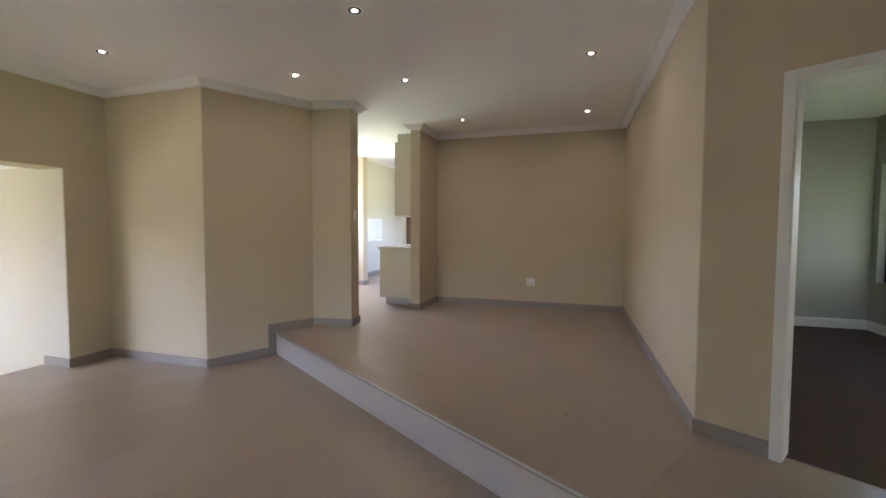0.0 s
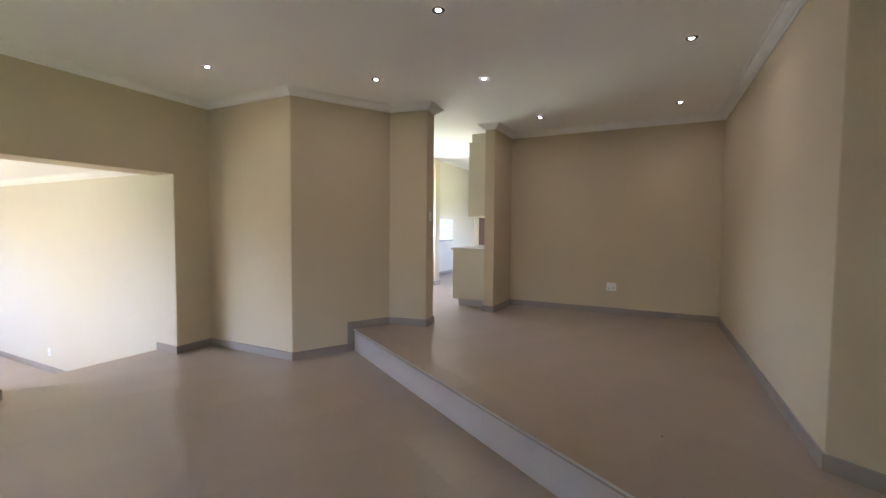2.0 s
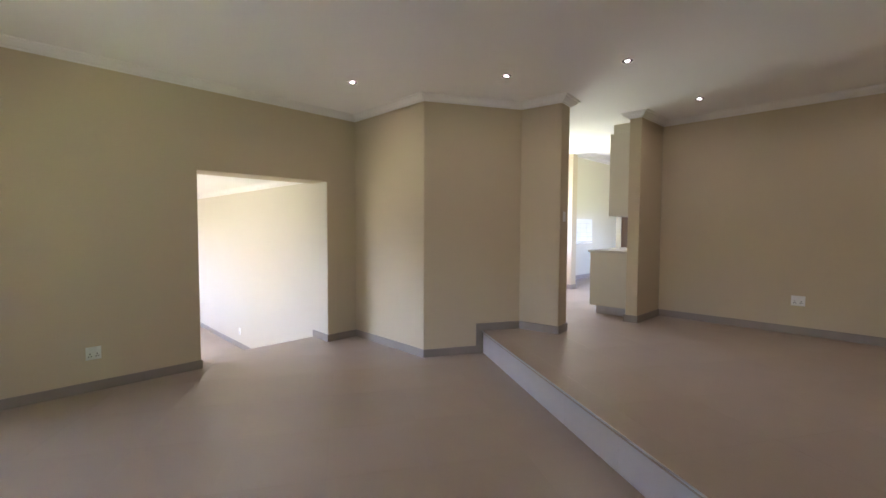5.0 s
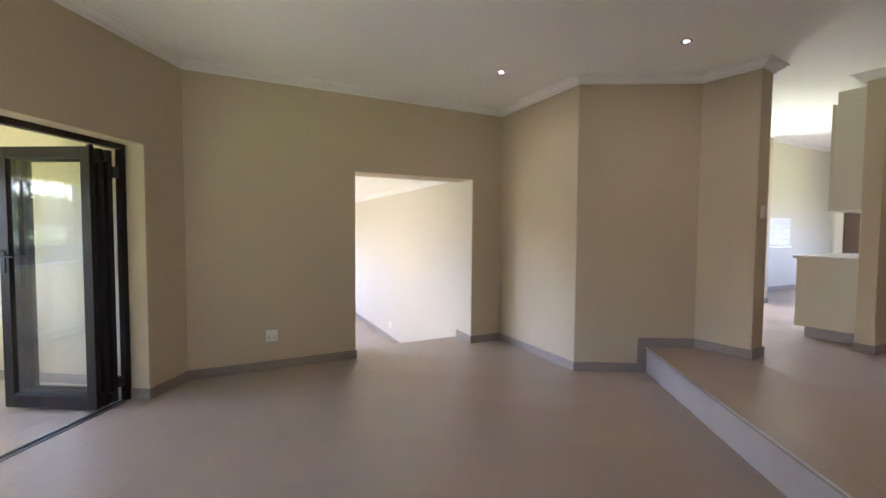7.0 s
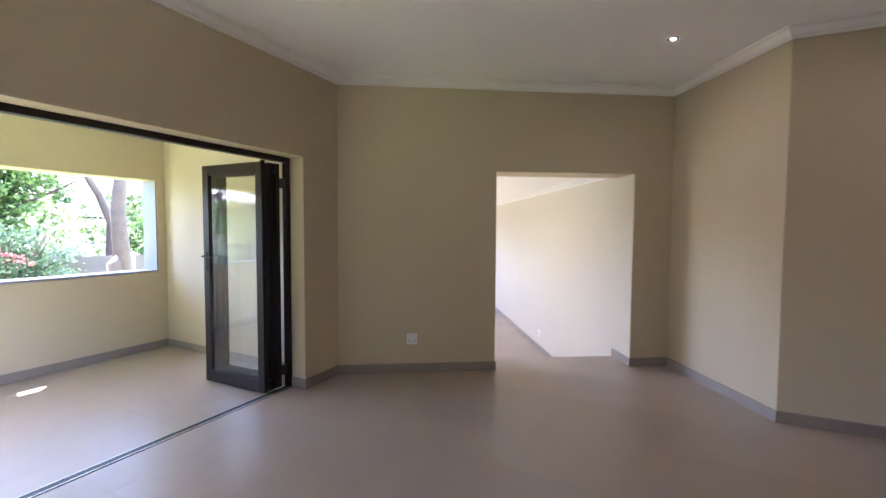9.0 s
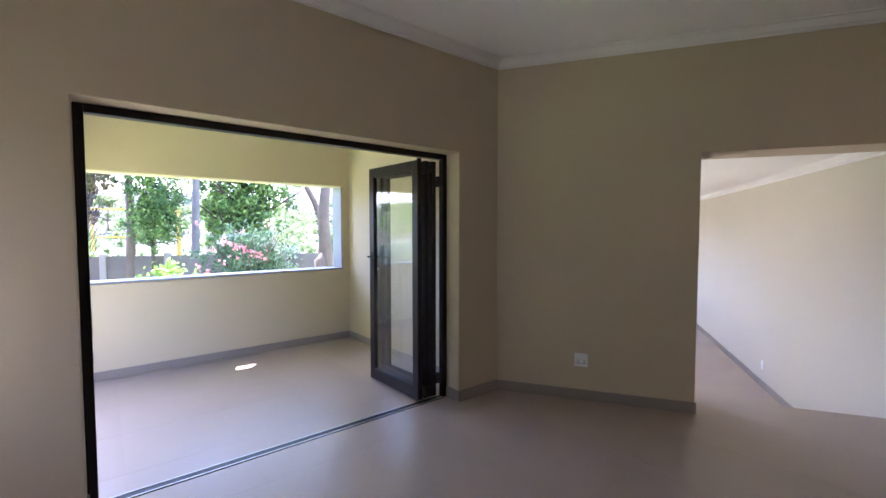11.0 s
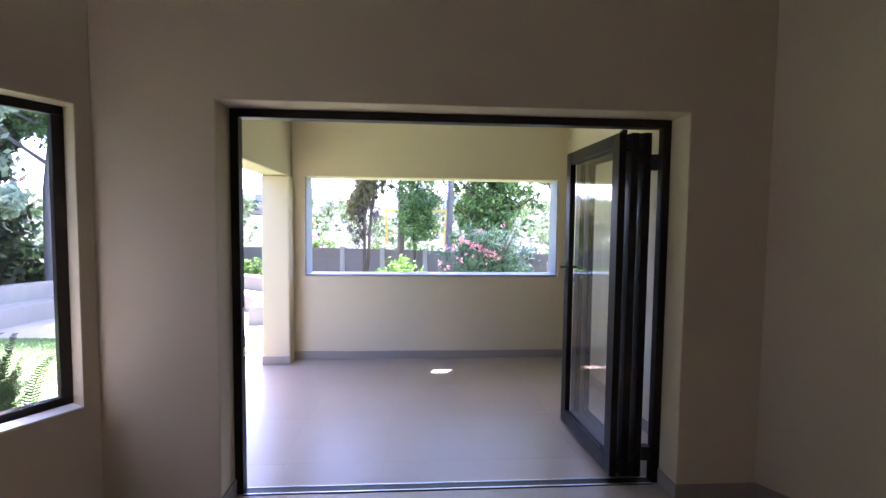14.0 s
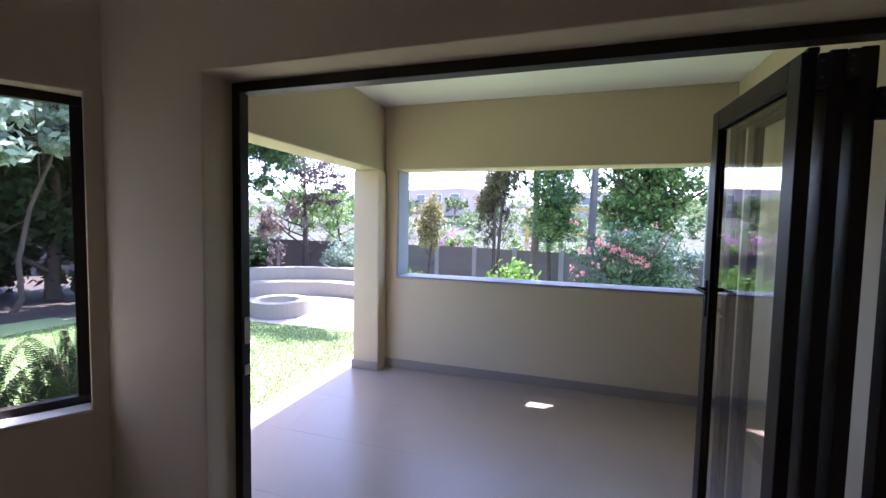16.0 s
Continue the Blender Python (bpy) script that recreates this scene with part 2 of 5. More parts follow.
wall("wall_bedroom_door", pH, pS, 0, H, M_WALL, "beige plaster wall with the bedroom doorway", side=1, thick=0.14,
     holes=[(pH[1] - DOOR0, pH[1] - DOOR1, 0.0, DOORT)], end=0.2)
wall("wall_behind", pS, pN, -0.2, H, M_WALL, BEIGE, side=1, thick=0.23, start=0.2, end=0.2)
WIN0, WIN1, WINZ0, WINZ1 = 4.0 - 0.072 - 1.35, 4.0 - 0.072, 0.604, 2.083
wall("wall_garden_window", pN, pCR, -0.3, H, M_WALL, "beige plaster wall with a dark framed garden window", side=1, thick=0.27,
     holes=[(WIN0, WIN1, WINZ0, WINZ1)], start=0.2, end=0.0)

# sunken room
wall("wall_sunken_long", uv(OR, 14.0), uv(OR, 5.076), LOW, 2.6, M_WALL_DAYLIT, "beige plaster wall of the sunken room, colour lightened for daylight", side=1, thick=0.3)
wall("wall_sunken_end", uv(0.15, 14.0), uv(OR, 14.0), LOW, 2.6, M_WALL_DAYLIT, BEIGE, side=1, end=0.3, start=0.3)
wall("wall_sunken_windows", uv(0.15, 5.46), uv(0.15, 14.0), LOW, 2.6, M_WALL_DAYLIT, "beige plaster wall with wide garden windows", side=1,
     holes=[(0.9, 3.1, 0.55, 1.95), (5.6, 7.8, 0.55, 1.95)], start=0.1)
structure(prism("floor_sunken", [uv(0.0, 5.44), uv(OR + 0.1, 5.44), uv(OR + 0.1, 14.1), uv(0.0, 14.1)], LOW - 0.15, LOW, M_TILE), "smooth greige tiled floor of the sunken room", "floor")
structure(prism("ceiling_sunken", [uv(-0.1, 5.4), uv(OR + 0.3, 5.4), uv(OR + 0.3, 14.2), uv(-0.1, 14.2)], LOWC, LOWC + 0.15, M_CEIL), "white painted ceiling of the sunken room", "ceiling")

# kitchen
wall("wall_kitchen_back", uv(4.4, 5.07), uv(12.4, 5.07), 0, H + 0.5, M_WALL_DAYLIT, "beige plaster kitchen wall with a high window", side=1, start=0.2, end=0.2, holes=[(1.9, 3.6, 1.35, 2.2)])
wall("wall_kitchen_end", uv(12.4, 5.07), uv(12.4, 2.2), 0, H + 0.5, M_WALL_DAYLIT, BEIGE, side=1, start=0.1, end=0.2)
# the window in the side wall is added out of view to brighten the kitchen
wall("wall_kitchen_side", uv(12.4, 2.31), uv(6.6, 2.31), 0, H + 0.5, M_WALL_DAYLIT, "beige plaster kitchen wall with an added unseen window", side=1, thick=0.15, start=0.2, holes=[(1.1, 2.9, 1.25, 2.3)])
wall("wall_kitchen_near", uv(4.60, 3.05), uv(4.60, 5.07), 0, H, M_WALL, BEIGE, side=-1, thick=0.25, end=0.2)
wall("wall_kitchen_nib", uv(8.1, 4.30), uv(8.1, 5.07), S, H, M_WALL, "beige plaster nib wall in the kitchen", side=-1, thick=0.2)

# bedroom
wall("wall_bedroom_back", uv(6.45, -0.84), uv(6.45, -3.45), 0, H, M_WALL_GREY, "cool grey painted bedroom wall", side=1, start=0.0, end=0.2)
wall("wall_bedroom_window", uv(6.45, -3.45), uv(1.0, -3.45), 0, H, M_WALL_GREY, "grey painted bedroom wall with a dark framed window", side=1,
     holes=[(0.12, 0.95, 0.86, 2.27)], end=0.2)
wall("wall_bedroom_inner", uv(6.45, -0.845), uv(2.95, -0.845), 0, H, M_WALL_GREY, "cool grey painted bedroom wall", side=-1, thick=0.05, start=0.0)

# unseen slab added to keep sky and lawn light out of the bedroom
structure(prism("roof_overhang", [uv(6.9, -3.69), uv(6.9, -8.6), uv(0.6, -8.6), uv(0.6, -3.69)], 2.30, 2.44, M_CEIL), "added unseen white slab that shades the bedroom window", "roof")

# floors, ceilings
structure(prism("ground_slab", [(-5.7, 0.5), (XB, 0.5), (1.2, -1.9), (3.1, -1.9), uv(7, -4), uv(13, 0), uv(13, 5.6), uv(uW, 5.44), (-3.1, 4.6), (-5.7, 4.5)], -0.25, -0.05, M_GROUT), "grey grout bed under the floor tiles", "floor")
structure(prism("floor_bedroom", [(2.8205, pH[1]), (2.8205, pS[1]), uv(2, -3.5), uv(6.5, -3.5), uv(6.5, -0.8)], 0.0, S - 0.001, M_CARPET), "dark brown bedroom carpet", "floor")
structure(prism("ceiling", [(XB - 0.25, 0.5), (XB - 0.25, 4.55), uv(uW, 5.4), uv(4.5, 5.4), uv(4.5, 4.4), uv(8.7, 4.4), uv(8.7, -3.8), (2.9, -3.0), (2.9, -1.75), (0.6, -1.75)], H, H + 0.16, M_CEIL), "smooth white painted ceiling", "ceiling")
structure(prism("ceiling_kitchen", [uv(8.7, 2.0), uv(13, 2.0), uv(13, 5.5), uv(4.4, 5.5), uv(4.4, 4.4), uv(8.7, 4.4)], H + 0.3, H + 0.46, M_CEIL), "white painted kitchen ceiling", "ceiling")
structure(prism("ceiling_upstand", [uv(8.68, 2.1), uv(8.74, 2.1), uv(8.74, 4.42), uv(4.4, 4.42), uv(4.4, 4.38), uv(8.68, 4.38)], H + 0.02, H + 0.4, M_CEIL), "white painted ceiling upstand", "ceiling")

structure(prism("ceiling_bedroom", [(2.9, pH[1] - 0.1), (2.9, pS[1]), uv(2, -3.6), uv(6.6, -3.6), uv(6.6, -0.86)], 2.84, 2.95, M_CEIL), "white painted bedroom ceiling", "ceiling")

# patio
PX, PY0, PY1 = -5.37, 0.66, 4.05
wall("wall_patio_window", (PX, 0.93), (PX, PY1), -0.3, PC, M_WALL, "beige patio wall with a wide unglazed opening", side=1, thick=0.27,
     holes=[(1.075 - 0.93, 3.95 - 0.93, 0.955, 2.062)], end=0.25, bevel=0.015)
wall("wall_patio_side", (PX, PY1), (XB - 0.25, PY1), -0.3, PC, M_WALL, "beige plaster side wall of the covered patio", side=1, thick=0.25)
M_LINING = material("grey_sill_paint", (0.29, 0.31, 0.36), 0.6, vary=0.04, scale=3, fine=120, bump=0.0006)
structure(box("window_sill", (PX - 0.275, 1.079, 0.9555), (PX + 0.012, 3.946, 0.972), M_LINING, bevel=0.004), "pale blue-grey painted sill of the patio opening", "sill")
for y in (1.0755, 3.9375):
    structure(box("trim", (PX - 0.272, y, 0.9725), (PX - 0.002, y + 0.012, 2.0605), M_LINING), "blue-grey painted jamb of the patio opening", "jamb")
structure(prism("patio_pillar", [(-5.64, 0.66), (-5.20, 0.66), (-5.20, 0.95), (-5.64, 0.95)], -0.3, 2.05, M_WALL, bevel=0.015), "square beige plastered patio pillar", "pillar")
structure(prism("patio_beam", [(-5.64, 0.66), (-2.9, 0.66), (-2.9, 0.92), (-5.64, 0.92)], 2.05, PC, M_WALL, bevel=0.012), "beige plastered beam over the open patio side", "beam")
structure(prism("ceiling_patio", [(-5.84, 0.62), (XB - 0.26, 0.62), (XB - 0.26, 4.3), (-5.84, 4.3)], PC, PC + 0.15, M_CEIL), "white painted patio ceiling", "ceiling")
# unseen slabs added round a narrow gap that lets one sun patch through
for edge in ([(-6.5, 0.62), (-5.845, 0.62), (-5.845, 2.46), (-6.0, 2.51), (-6.5, 2.51)], [(-6.5, 4.3), (-6.5, 2.74), (-5.99, 2.74), (-5.845, 2.60), (-5.845, 4.3)], [(-6.5, 2.515), (-6.005, 2.515), (-5.995, 2.735), (-6.5, 2.735)]):
    structure(prism("roof_overhang", edge, PC, PC + 0.1, M_CEIL), "added unseen white slab that shapes the patio's sun patch", "roof")

# ---------------------------------------------------------------- skirting and cornice
SK = [(0, 0), (0.011, 0), (0.011, 0.088), (0.008, 0.092), (0, 0.092)]


def skirt(points, z, label="grey tile skirting along the wall", prof=SK, mat=None):
    return run("baseboard", points, [(a, z + b) for a, b in prof], mat or M_SKIRT, label, "skirting")


skirt([(XB - 0.17, PL1), (XB, PL1), pW, uv(OL, 5.07), uv(OL, 5.2)], 0)
skirt([uv(OR, 5.46), uv(OR, 5.07), pA, pB, (XR - 0.01, 5.012)], 0)
structure(prism("baseboard", [(XS - 0.075, 5.011), (XR - 0.011, 5.0135), (XR - 0.011, 4.9995), (XS - 0.075, 4.9955)], 0.0925, S - 0.0005, M_SKIRT), "grey tile skirting upstand at the end of the step", "skirting")
skirt([(XS - 0.075, 5.006), pC, pD, pK, uv(4.851, 5.0)], S)
skirt([uv(5.95, 2.31), pE0, pE, pF, pG, pH, (2.75, DOOR0 + 0.005)], S)
skirt([pCR, (XB, PL0), (XB - 0.17, PL0)], 0)
skirt([uv(4.9, 5.07), uv(8.1, 5.07)], S)
skirt([uv(8.3, 5.07), uv(12.3, 5.07)], S)
skirt([uv(8.1, 5.07), uv(8.1, 4.3), uv(8.3, 4.3), uv(8.3, 5.06)], S)
skirt([uv(OR, 13.99), uv(OR, 5.47)], LOW)
skirt([(-5.63, 0.66), (-5.20, 0.66), (-5.20, 0.95)], 0)
skirt([(PX, 0.95), (PX, PY1), (XB - 0.28, PY1)], 0)
skirt([uv(6.45, -0.9), uv(6.45, -3.45), uv(2.0, -3.45)], S - 0.004, "white painted bedroom skirting board",
      [(0, 0), (0.018, 0), (0.018, 0.1), (0.01, 0.12), (0, 0.12)], M_DOORFRAME)
skirt([(2.75, DOOR1 - 0.05), pS], S)
skirt([(XR - 0.012, pS[1]), pN, pCR], 0)

CO = [(0, H - 0.072), (0.01, H - 0.072), (0.014, H - 0.058), (0.034, H - 0.05), (0.062, H - 0.026), (0.07, H - 0.012), (0.09, H - 0.010), (0.095, H), (0, H)]


def cornice(points, z=H, label="white moulded plaster cornice"):
    return run("cornice", points, [(a, b - H + z) for a, b in CO], M_CORN, label, "cornice")


cornice([pN, pCR, pW, pA, pB, pC, pD, pK, uv(4.851, 4.38)])
cornice([uv(6.6, 2.31), pE0, pE, pF, pG, pH, pS, pN])
cornice([uv(OR, 14.0), uv(OR, 5.46)], LOWC)
cornice([uv(8.75, 5.07), uv(12.4, 5.07), uv(12.4, 2.3)], H + 0.3)

# ---------------------------------------------------------------- step
step = structure(prism("step", [(XR + 0.004, pS[1]), (XR + 0.3, pS[1]), (XR + 0.3, 5.02), (XR + 0.004, 5.02)], 0, S - 0.014, M_GROUT), "tiled step up to the dining level", "step")


def clip_square(poly, x0, y0, x1, y1):
    """The part of a room's outline that lies in one tile's square."""
    for axis, lim, keep in ((0, x0, 1), (0, x1, -1), (1, y0, 1), (1, y1, -1)):
        out = []
        for a, b in zip(poly, poly[1:] + poly[:1]):
            da, db = (a[axis] - lim) * keep, (b[axis] - lim) * keep
            if da >= 0:
                out.append(a)
            if da * db < 0:
                t = da / (da - db)
                out.append((a[0] + t * (b[0] - a[0]), a[1] + t * (b[1] - a[1])))
        poly = out
        if len(poly) < 3:
            return []
    clean = [p for p, q in zip(poly, poly[1:] + poly[:1]) if (p[0] - q[0]) ** 2 + (p[1] - q[1]) ** 2 > 1e-8]
    area = abs(sum(p[0] * q[1] - p[1] * q[0] for p, q in zip(clean, clean[1:] + clean[:1]))) / 2 if len(clean) > 2 else 0
    return clean if area > 0.002 else []


PITCH, JOINT = 0.643, 0.0014


def tiled_floor(name, outline, z, label, x_ref=-2.59, y_ref=1.48):
    """A floor of large square tiles, each a piece of its own, cut to the room's outline."""
    base = structure(prism(name, outline, z - 0.03, z - 0.0007, M_GROUT), label, "floor")
    whole = None
    xs, ys = [p[0] for p in outline], [p[1] for p in outline]
    i0, j0 = math.floor((min(xs) - x_ref) / PITCH), math.floor((min(ys) - y_ref) / PITCH)
    for i in range(i0, math.floor((max(xs) - x_ref) / PITCH) + 1):
        for j in range(j0, math.floor((max(ys) - y_ref) / PITCH) + 1):
            x, y = x_ref + i * PITCH, y_ref + j * PITCH
            poly = clip_square(list(outline), x + JOINT / 2, y + JOINT / 2, x + PITCH - JOINT / 2, y + PITCH - JOINT / 2)
            if not poly:
                continue
            area = abs(sum(p[0] * q[1] - p[1] * q[0] for p, q in zip(poly, poly[1:] + poly[:1]))) / 2
            if area > (PITCH - JOINT) ** 2 - 1e-4:
                if whole is None:
                    v, f = prism_data([(0, 0), (PITCH - JOINT, 0), (PITCH - JOINT, PITCH - JOINT), (0, PITCH - JOINT)], -0.009, 0)
                    whole = link("tile", v, f, M_TILE, base)
                    ob = whole
                else:
                    ob = new("tile", whole.data)
                    ob.parent = base
                ob.location = (x + JOINT / 2, y + JOINT / 2, z)
            else:
                prism("tile", poly, z - 0.009, z, M_TILE, base)
    return base


tiled_floor("floor", [(-2.95, 1.28), (XB + 0.0, 1.28), pCR, pN, (XR - 0.010, pS[1]), (XR - 0.010, 5.02), pB, pA, uv(OR, 5.07), uv(OR, 5.455), uv(OL, 5.455), uv(OL, 5.07), pW, (XB, 3.80), (-2.95, 3.80)], 0.0, "smooth greige porcelain tiled living room floor")
tiled_floor("floor_upper", [(XS + 0.0065, pS[1]), (2.82, pS[1]), (2.82, pH[1]), pH, pG, pF, pE, pE0, uv(6.2, 2.32), uv(12.4, 2.32), uv(12.4, 5.07), uv(4.82, 5.07), pK, pD, pC, (XS + 0.0065, 5.02)], S, "smooth greige porcelain tiled dining and kitchen floor")
tiled_floor("floor_patio", [(PX + 0.005, 0.62), (PX + 0.005, PY1), (-2.951, PY1), (-2.951, 0.62)], -0.004, "greige porcelain tiled floor of the covered patio")
tiled_floor("patio_edge_floor", [(-5.6, 0.40), (-5.6, 0.612), (-2.995, 0.612), (-2.995, 0.40)], -0.012, "greige tiled border strip along the patio edge")
for i in range(11):
    y0 = 5.0 - i * PITCH
    box("tile", (XR - 0.010, y0 - PITCH + JOINT, 0.001), (XR + 0.003, y0, S - 0.0105), M_RISER, step, bevel=0.0012)
box("nosing_strip", (XS - 0.001, pS[1], S - 0.011), (XS + 0.0055, 5.0, S + 0.0006), M_STRIP, step, label="bright aluminium nosing strip")

# ---------------------------------------------------------------- lights of the house
def downlight(x, y, z):
    lamp = tagged(new("downlight"), "small round recessed white downlight, switched on", "downlight", "ceiling downlights")
    lamp.location = (x, y, z)
    n, verts, faces = 24, [], []
    for r, h in ((0.0175, -0.001), (0.028, -0.005), (0.043, -0.006), (0.048, 0.0)):
        verts += [(r * math.cos(2 * math.pi * i / n), r * math.sin(2 * math.pi * i / n), h) for i in range(n)]
    for k in range(3):
        faces += [(k * n + i, k * n + (i + 1) % n, (k + 1) * n + (i + 1) % n, (k + 1) * n + i) for i in range(n)]
    link("trim_ring", verts, faces, M_BRUSHED, lamp, smooth=True)
    disc = [(0.0175 * math.cos(2 * math.pi * i / n), 0.0175 * math.sin(2 * math.pi * i / n), -0.0015) for i in range(n)]
    link("bulb", disc, [tuple(range(n))], M_LAMP, lamp, label="glowing warm white bulb face")
    return lamp


M_BRUSHED = material("brushed_steel", (0.09, 0.085, 0.08), 0.45, metal=1.0, vary=0.05, scale=9, fine=200, bump=0)
first = downlight(0.194, 4.758, H)
for x, y in ((1.669, 4.206), (2.577, 3.594), (1.502, 2.697), (3.395, 1.991), (4.99, 2.967), (4.094, 4.351)):
    copy_thing(first, pose(x, y, H))
copy_thing(first, pose(*uv(9.4, 3.9), H + 0.3))
copy_thing(first, pose(*uv(10.4, 3.4), H + 0.3))

for ob in [o for o in scene.objects if o.name.startswith("downlight") and o.parent is None]:
    beam = new("downlight_beam", bpy.data.lights.new("downlight_beam", "SPOT"))
    beam.data.energy, beam.data.spot_size, beam.data.spot_blend, beam.data.shadow_soft_size = 0.22, radians(165), 1.0, 0.0
    beam.data.color = (1.0, 0.90, 0.77)
    p = ob.matrix_basis.translation
    beam.matrix_world = pose(p.x, p.y, p.z - 0.01)

sky_window("window_light_sunken", (*uv(0.10, 7.46), 1.25), (*uv(2, 7.46), 0.9), 2.1, 1.3, 0.55, (0.78, 0.88, 1.0))
sky_window("window_light_sunken_far", (*uv(0.10, 12.16), 1.25), (*uv(2, 12.16), 0.9), 2.1, 1.3, 0.4, (0.78, 0.88, 1.0))
# fill lamp in the added side window
sky_window("window_light_kitchen", (*uv(10.4, 2.28), 1.78), (*uv(10.0, 5.0), 1.75), 1.7, 1.0, 0.4)
sky_window("window_light_kitchen_back", (*uv(7.15, 5.12), 1.78), (*uv(7.6, 3.5), 2.0), 1.6, 0.8, 1.3)


# ---------------------------------------------------------------- windows and folding doors
def bar(name, a, b, w, d, mat, parent, up=(0, 0, 1), label="", bevel=0.003):
    """A straight bar of section w by d from a to b."""
    a, b = Vector(a), Vector(b)
    z = (b - a).normalized()
    x = Vector(up).cross(z)
    x = x.normalized() if x.length > 1e-4 else Vector((1, 0, 0))
    y = z.cross(x)
    m = Matrix((x, y, z)).transposed().to_4x4()
    m.translation = a
    return box(name, (-w / 2, -d / 2, 0), (w / 2, d / 2, (b - a).length), mat, parent, bevel=bevel, m=m, label=label)


def pane(name, corners, parent):
    """A sheet of glass 6 mm thick."""
    c = [Vector(p) for p in corners]
    n = (c[1] - c[0]).cross(c[2] - c[0]).normalized() * 0.003
    v = [p - n for p in c] + [p + n for p in c]
    ob = link(name, v, [(0, 1, 2, 3), (4, 7, 6, 5), (0, 4, 5, 1), (1, 5, 6, 2), (2, 6, 7, 3), (3, 7, 4, 0)], M_GLASS, parent)
    ob.visible_shadow = False
    return ob


def framed_window(name, p0, p1, z0, z1, label, mullions=(), w=0.05, d=0.06):
    """A dark metal window between two plan points, with glass and upright mullions at the given shares of its width."""
    win = structure(new(name), label, "window")
    p0, p1 = Vector((*p0, 0)), Vector((*p1, 0))
    way = (p1 - p0).normalized()
    side = way.cross(Vector((0, 0, 1)))
    at = lambda s, z: (p0 + (p1 - p0) * s) + Vector((0, 0, z))
    e = way * (w / 2)
    for z in (z0 + w / 2, z1 - w / 2):
        bar("window_frame", at(0, z), at(1, z), w, d, M_ALU, win, up=side)
    for q, sg in ((0, 1), (1, -1)):
        bar("window_frame", at(q, z0 + w) + e * sg, at(q, z1 - w) + e * sg, w, d, M_ALU, win, up=way)
    for q in mullions:
        bar("window_frame", at(q, z0 + w), at(q, z1 - w), w, d * 0.9, M_ALU, win, up=way)
    qs = [0, *mullions, 1]
    for a, b in zip(qs, qs[1:]):
        pane("pane", [at(a, z0 + w) + e, at(b, z0 + w) - e, at(b, z1 - w) - e, at(a, z1 - w) + e], win)
    return win


out = Vector((-math.sin(A32), -math.cos(A32)))
wa = Vector(pN) + Vector((-M32[0], -M32[1])) * WIN0 + out * 0.13
wb = Vector(pN) + Vector((-M32[0], -M32[1])) * WIN1 + out * 0.13
framed_window("window_1", wa, wb, WINZ0 + 0.004, WINZ1, "dark bronze aluminium fixed garden window with clear glass", (0.5,), w=0.045, d=0.05)
sill = [Vector(pN) + Vector((-M32[0], -M32[1])) * s + out * k for s, k in ((WIN0 + 0.003, -0.004), (WIN1 - 0.003, -0.004), (WIN1 - 0.003, 0.10), (WIN0 + 0.003, 0.10))]
structure(prism("window_sill", [tuple(p) for p in sill], WINZ0 + 0.001, WINZ0 + 0.012, M_DOORFRAME, bevel=0.003), "white painted window sill", "sill")
framed_window("window_2", uv(6.45 - 0.13, -3.55), uv(6.45 - 0.94, -3.55), 0.862, 2.268, "dark framed bedroom window with clear glass")

FX = -2.955    # line of the folding doors
door_1 = structure(new("door_1"), "dark bronze aluminium folding door frame with floor track", "door frame")
for y in (PL0 + 0.023, PL1 - 0.024):
    bar("jamb", (FX, y, 0.0), (FX, y, 2.142), 0.045, 0.055, M_ALU, door_1, up=(1, 0, 0))
bar("head_track", (FX, PL0 + 0.046, 2.119), (FX, PL1 - 0.047, 2.119), 0.045, 0.065, M_ALU, door_1, up=(1, 0, 0))
box("floor_track", (FX - 0.04, PL0 + 0.046, -0.006), (FX + 0.04, PL1 - 0.046, 0.003), M_ALU, door_1, bevel=0.001)
for dx in (-0.034, 0.026):
    box("track_lip", (FX + dx, PL0 + 0.046, 0.0028), (FX + dx + 0.008, PL1 - 0.046, 0.006), M_STRIP, door_1, label="bright aluminium track lip")
for z, h in ((0.93, 0.13), (0.78, 0.05)):
    box("strike_plate", (FX - 0.018, PL0 + 0.045, z), (FX + 0.012, PL0 + 0.048, z + h), M_CHROME, door_1, label="chrome strike plate")


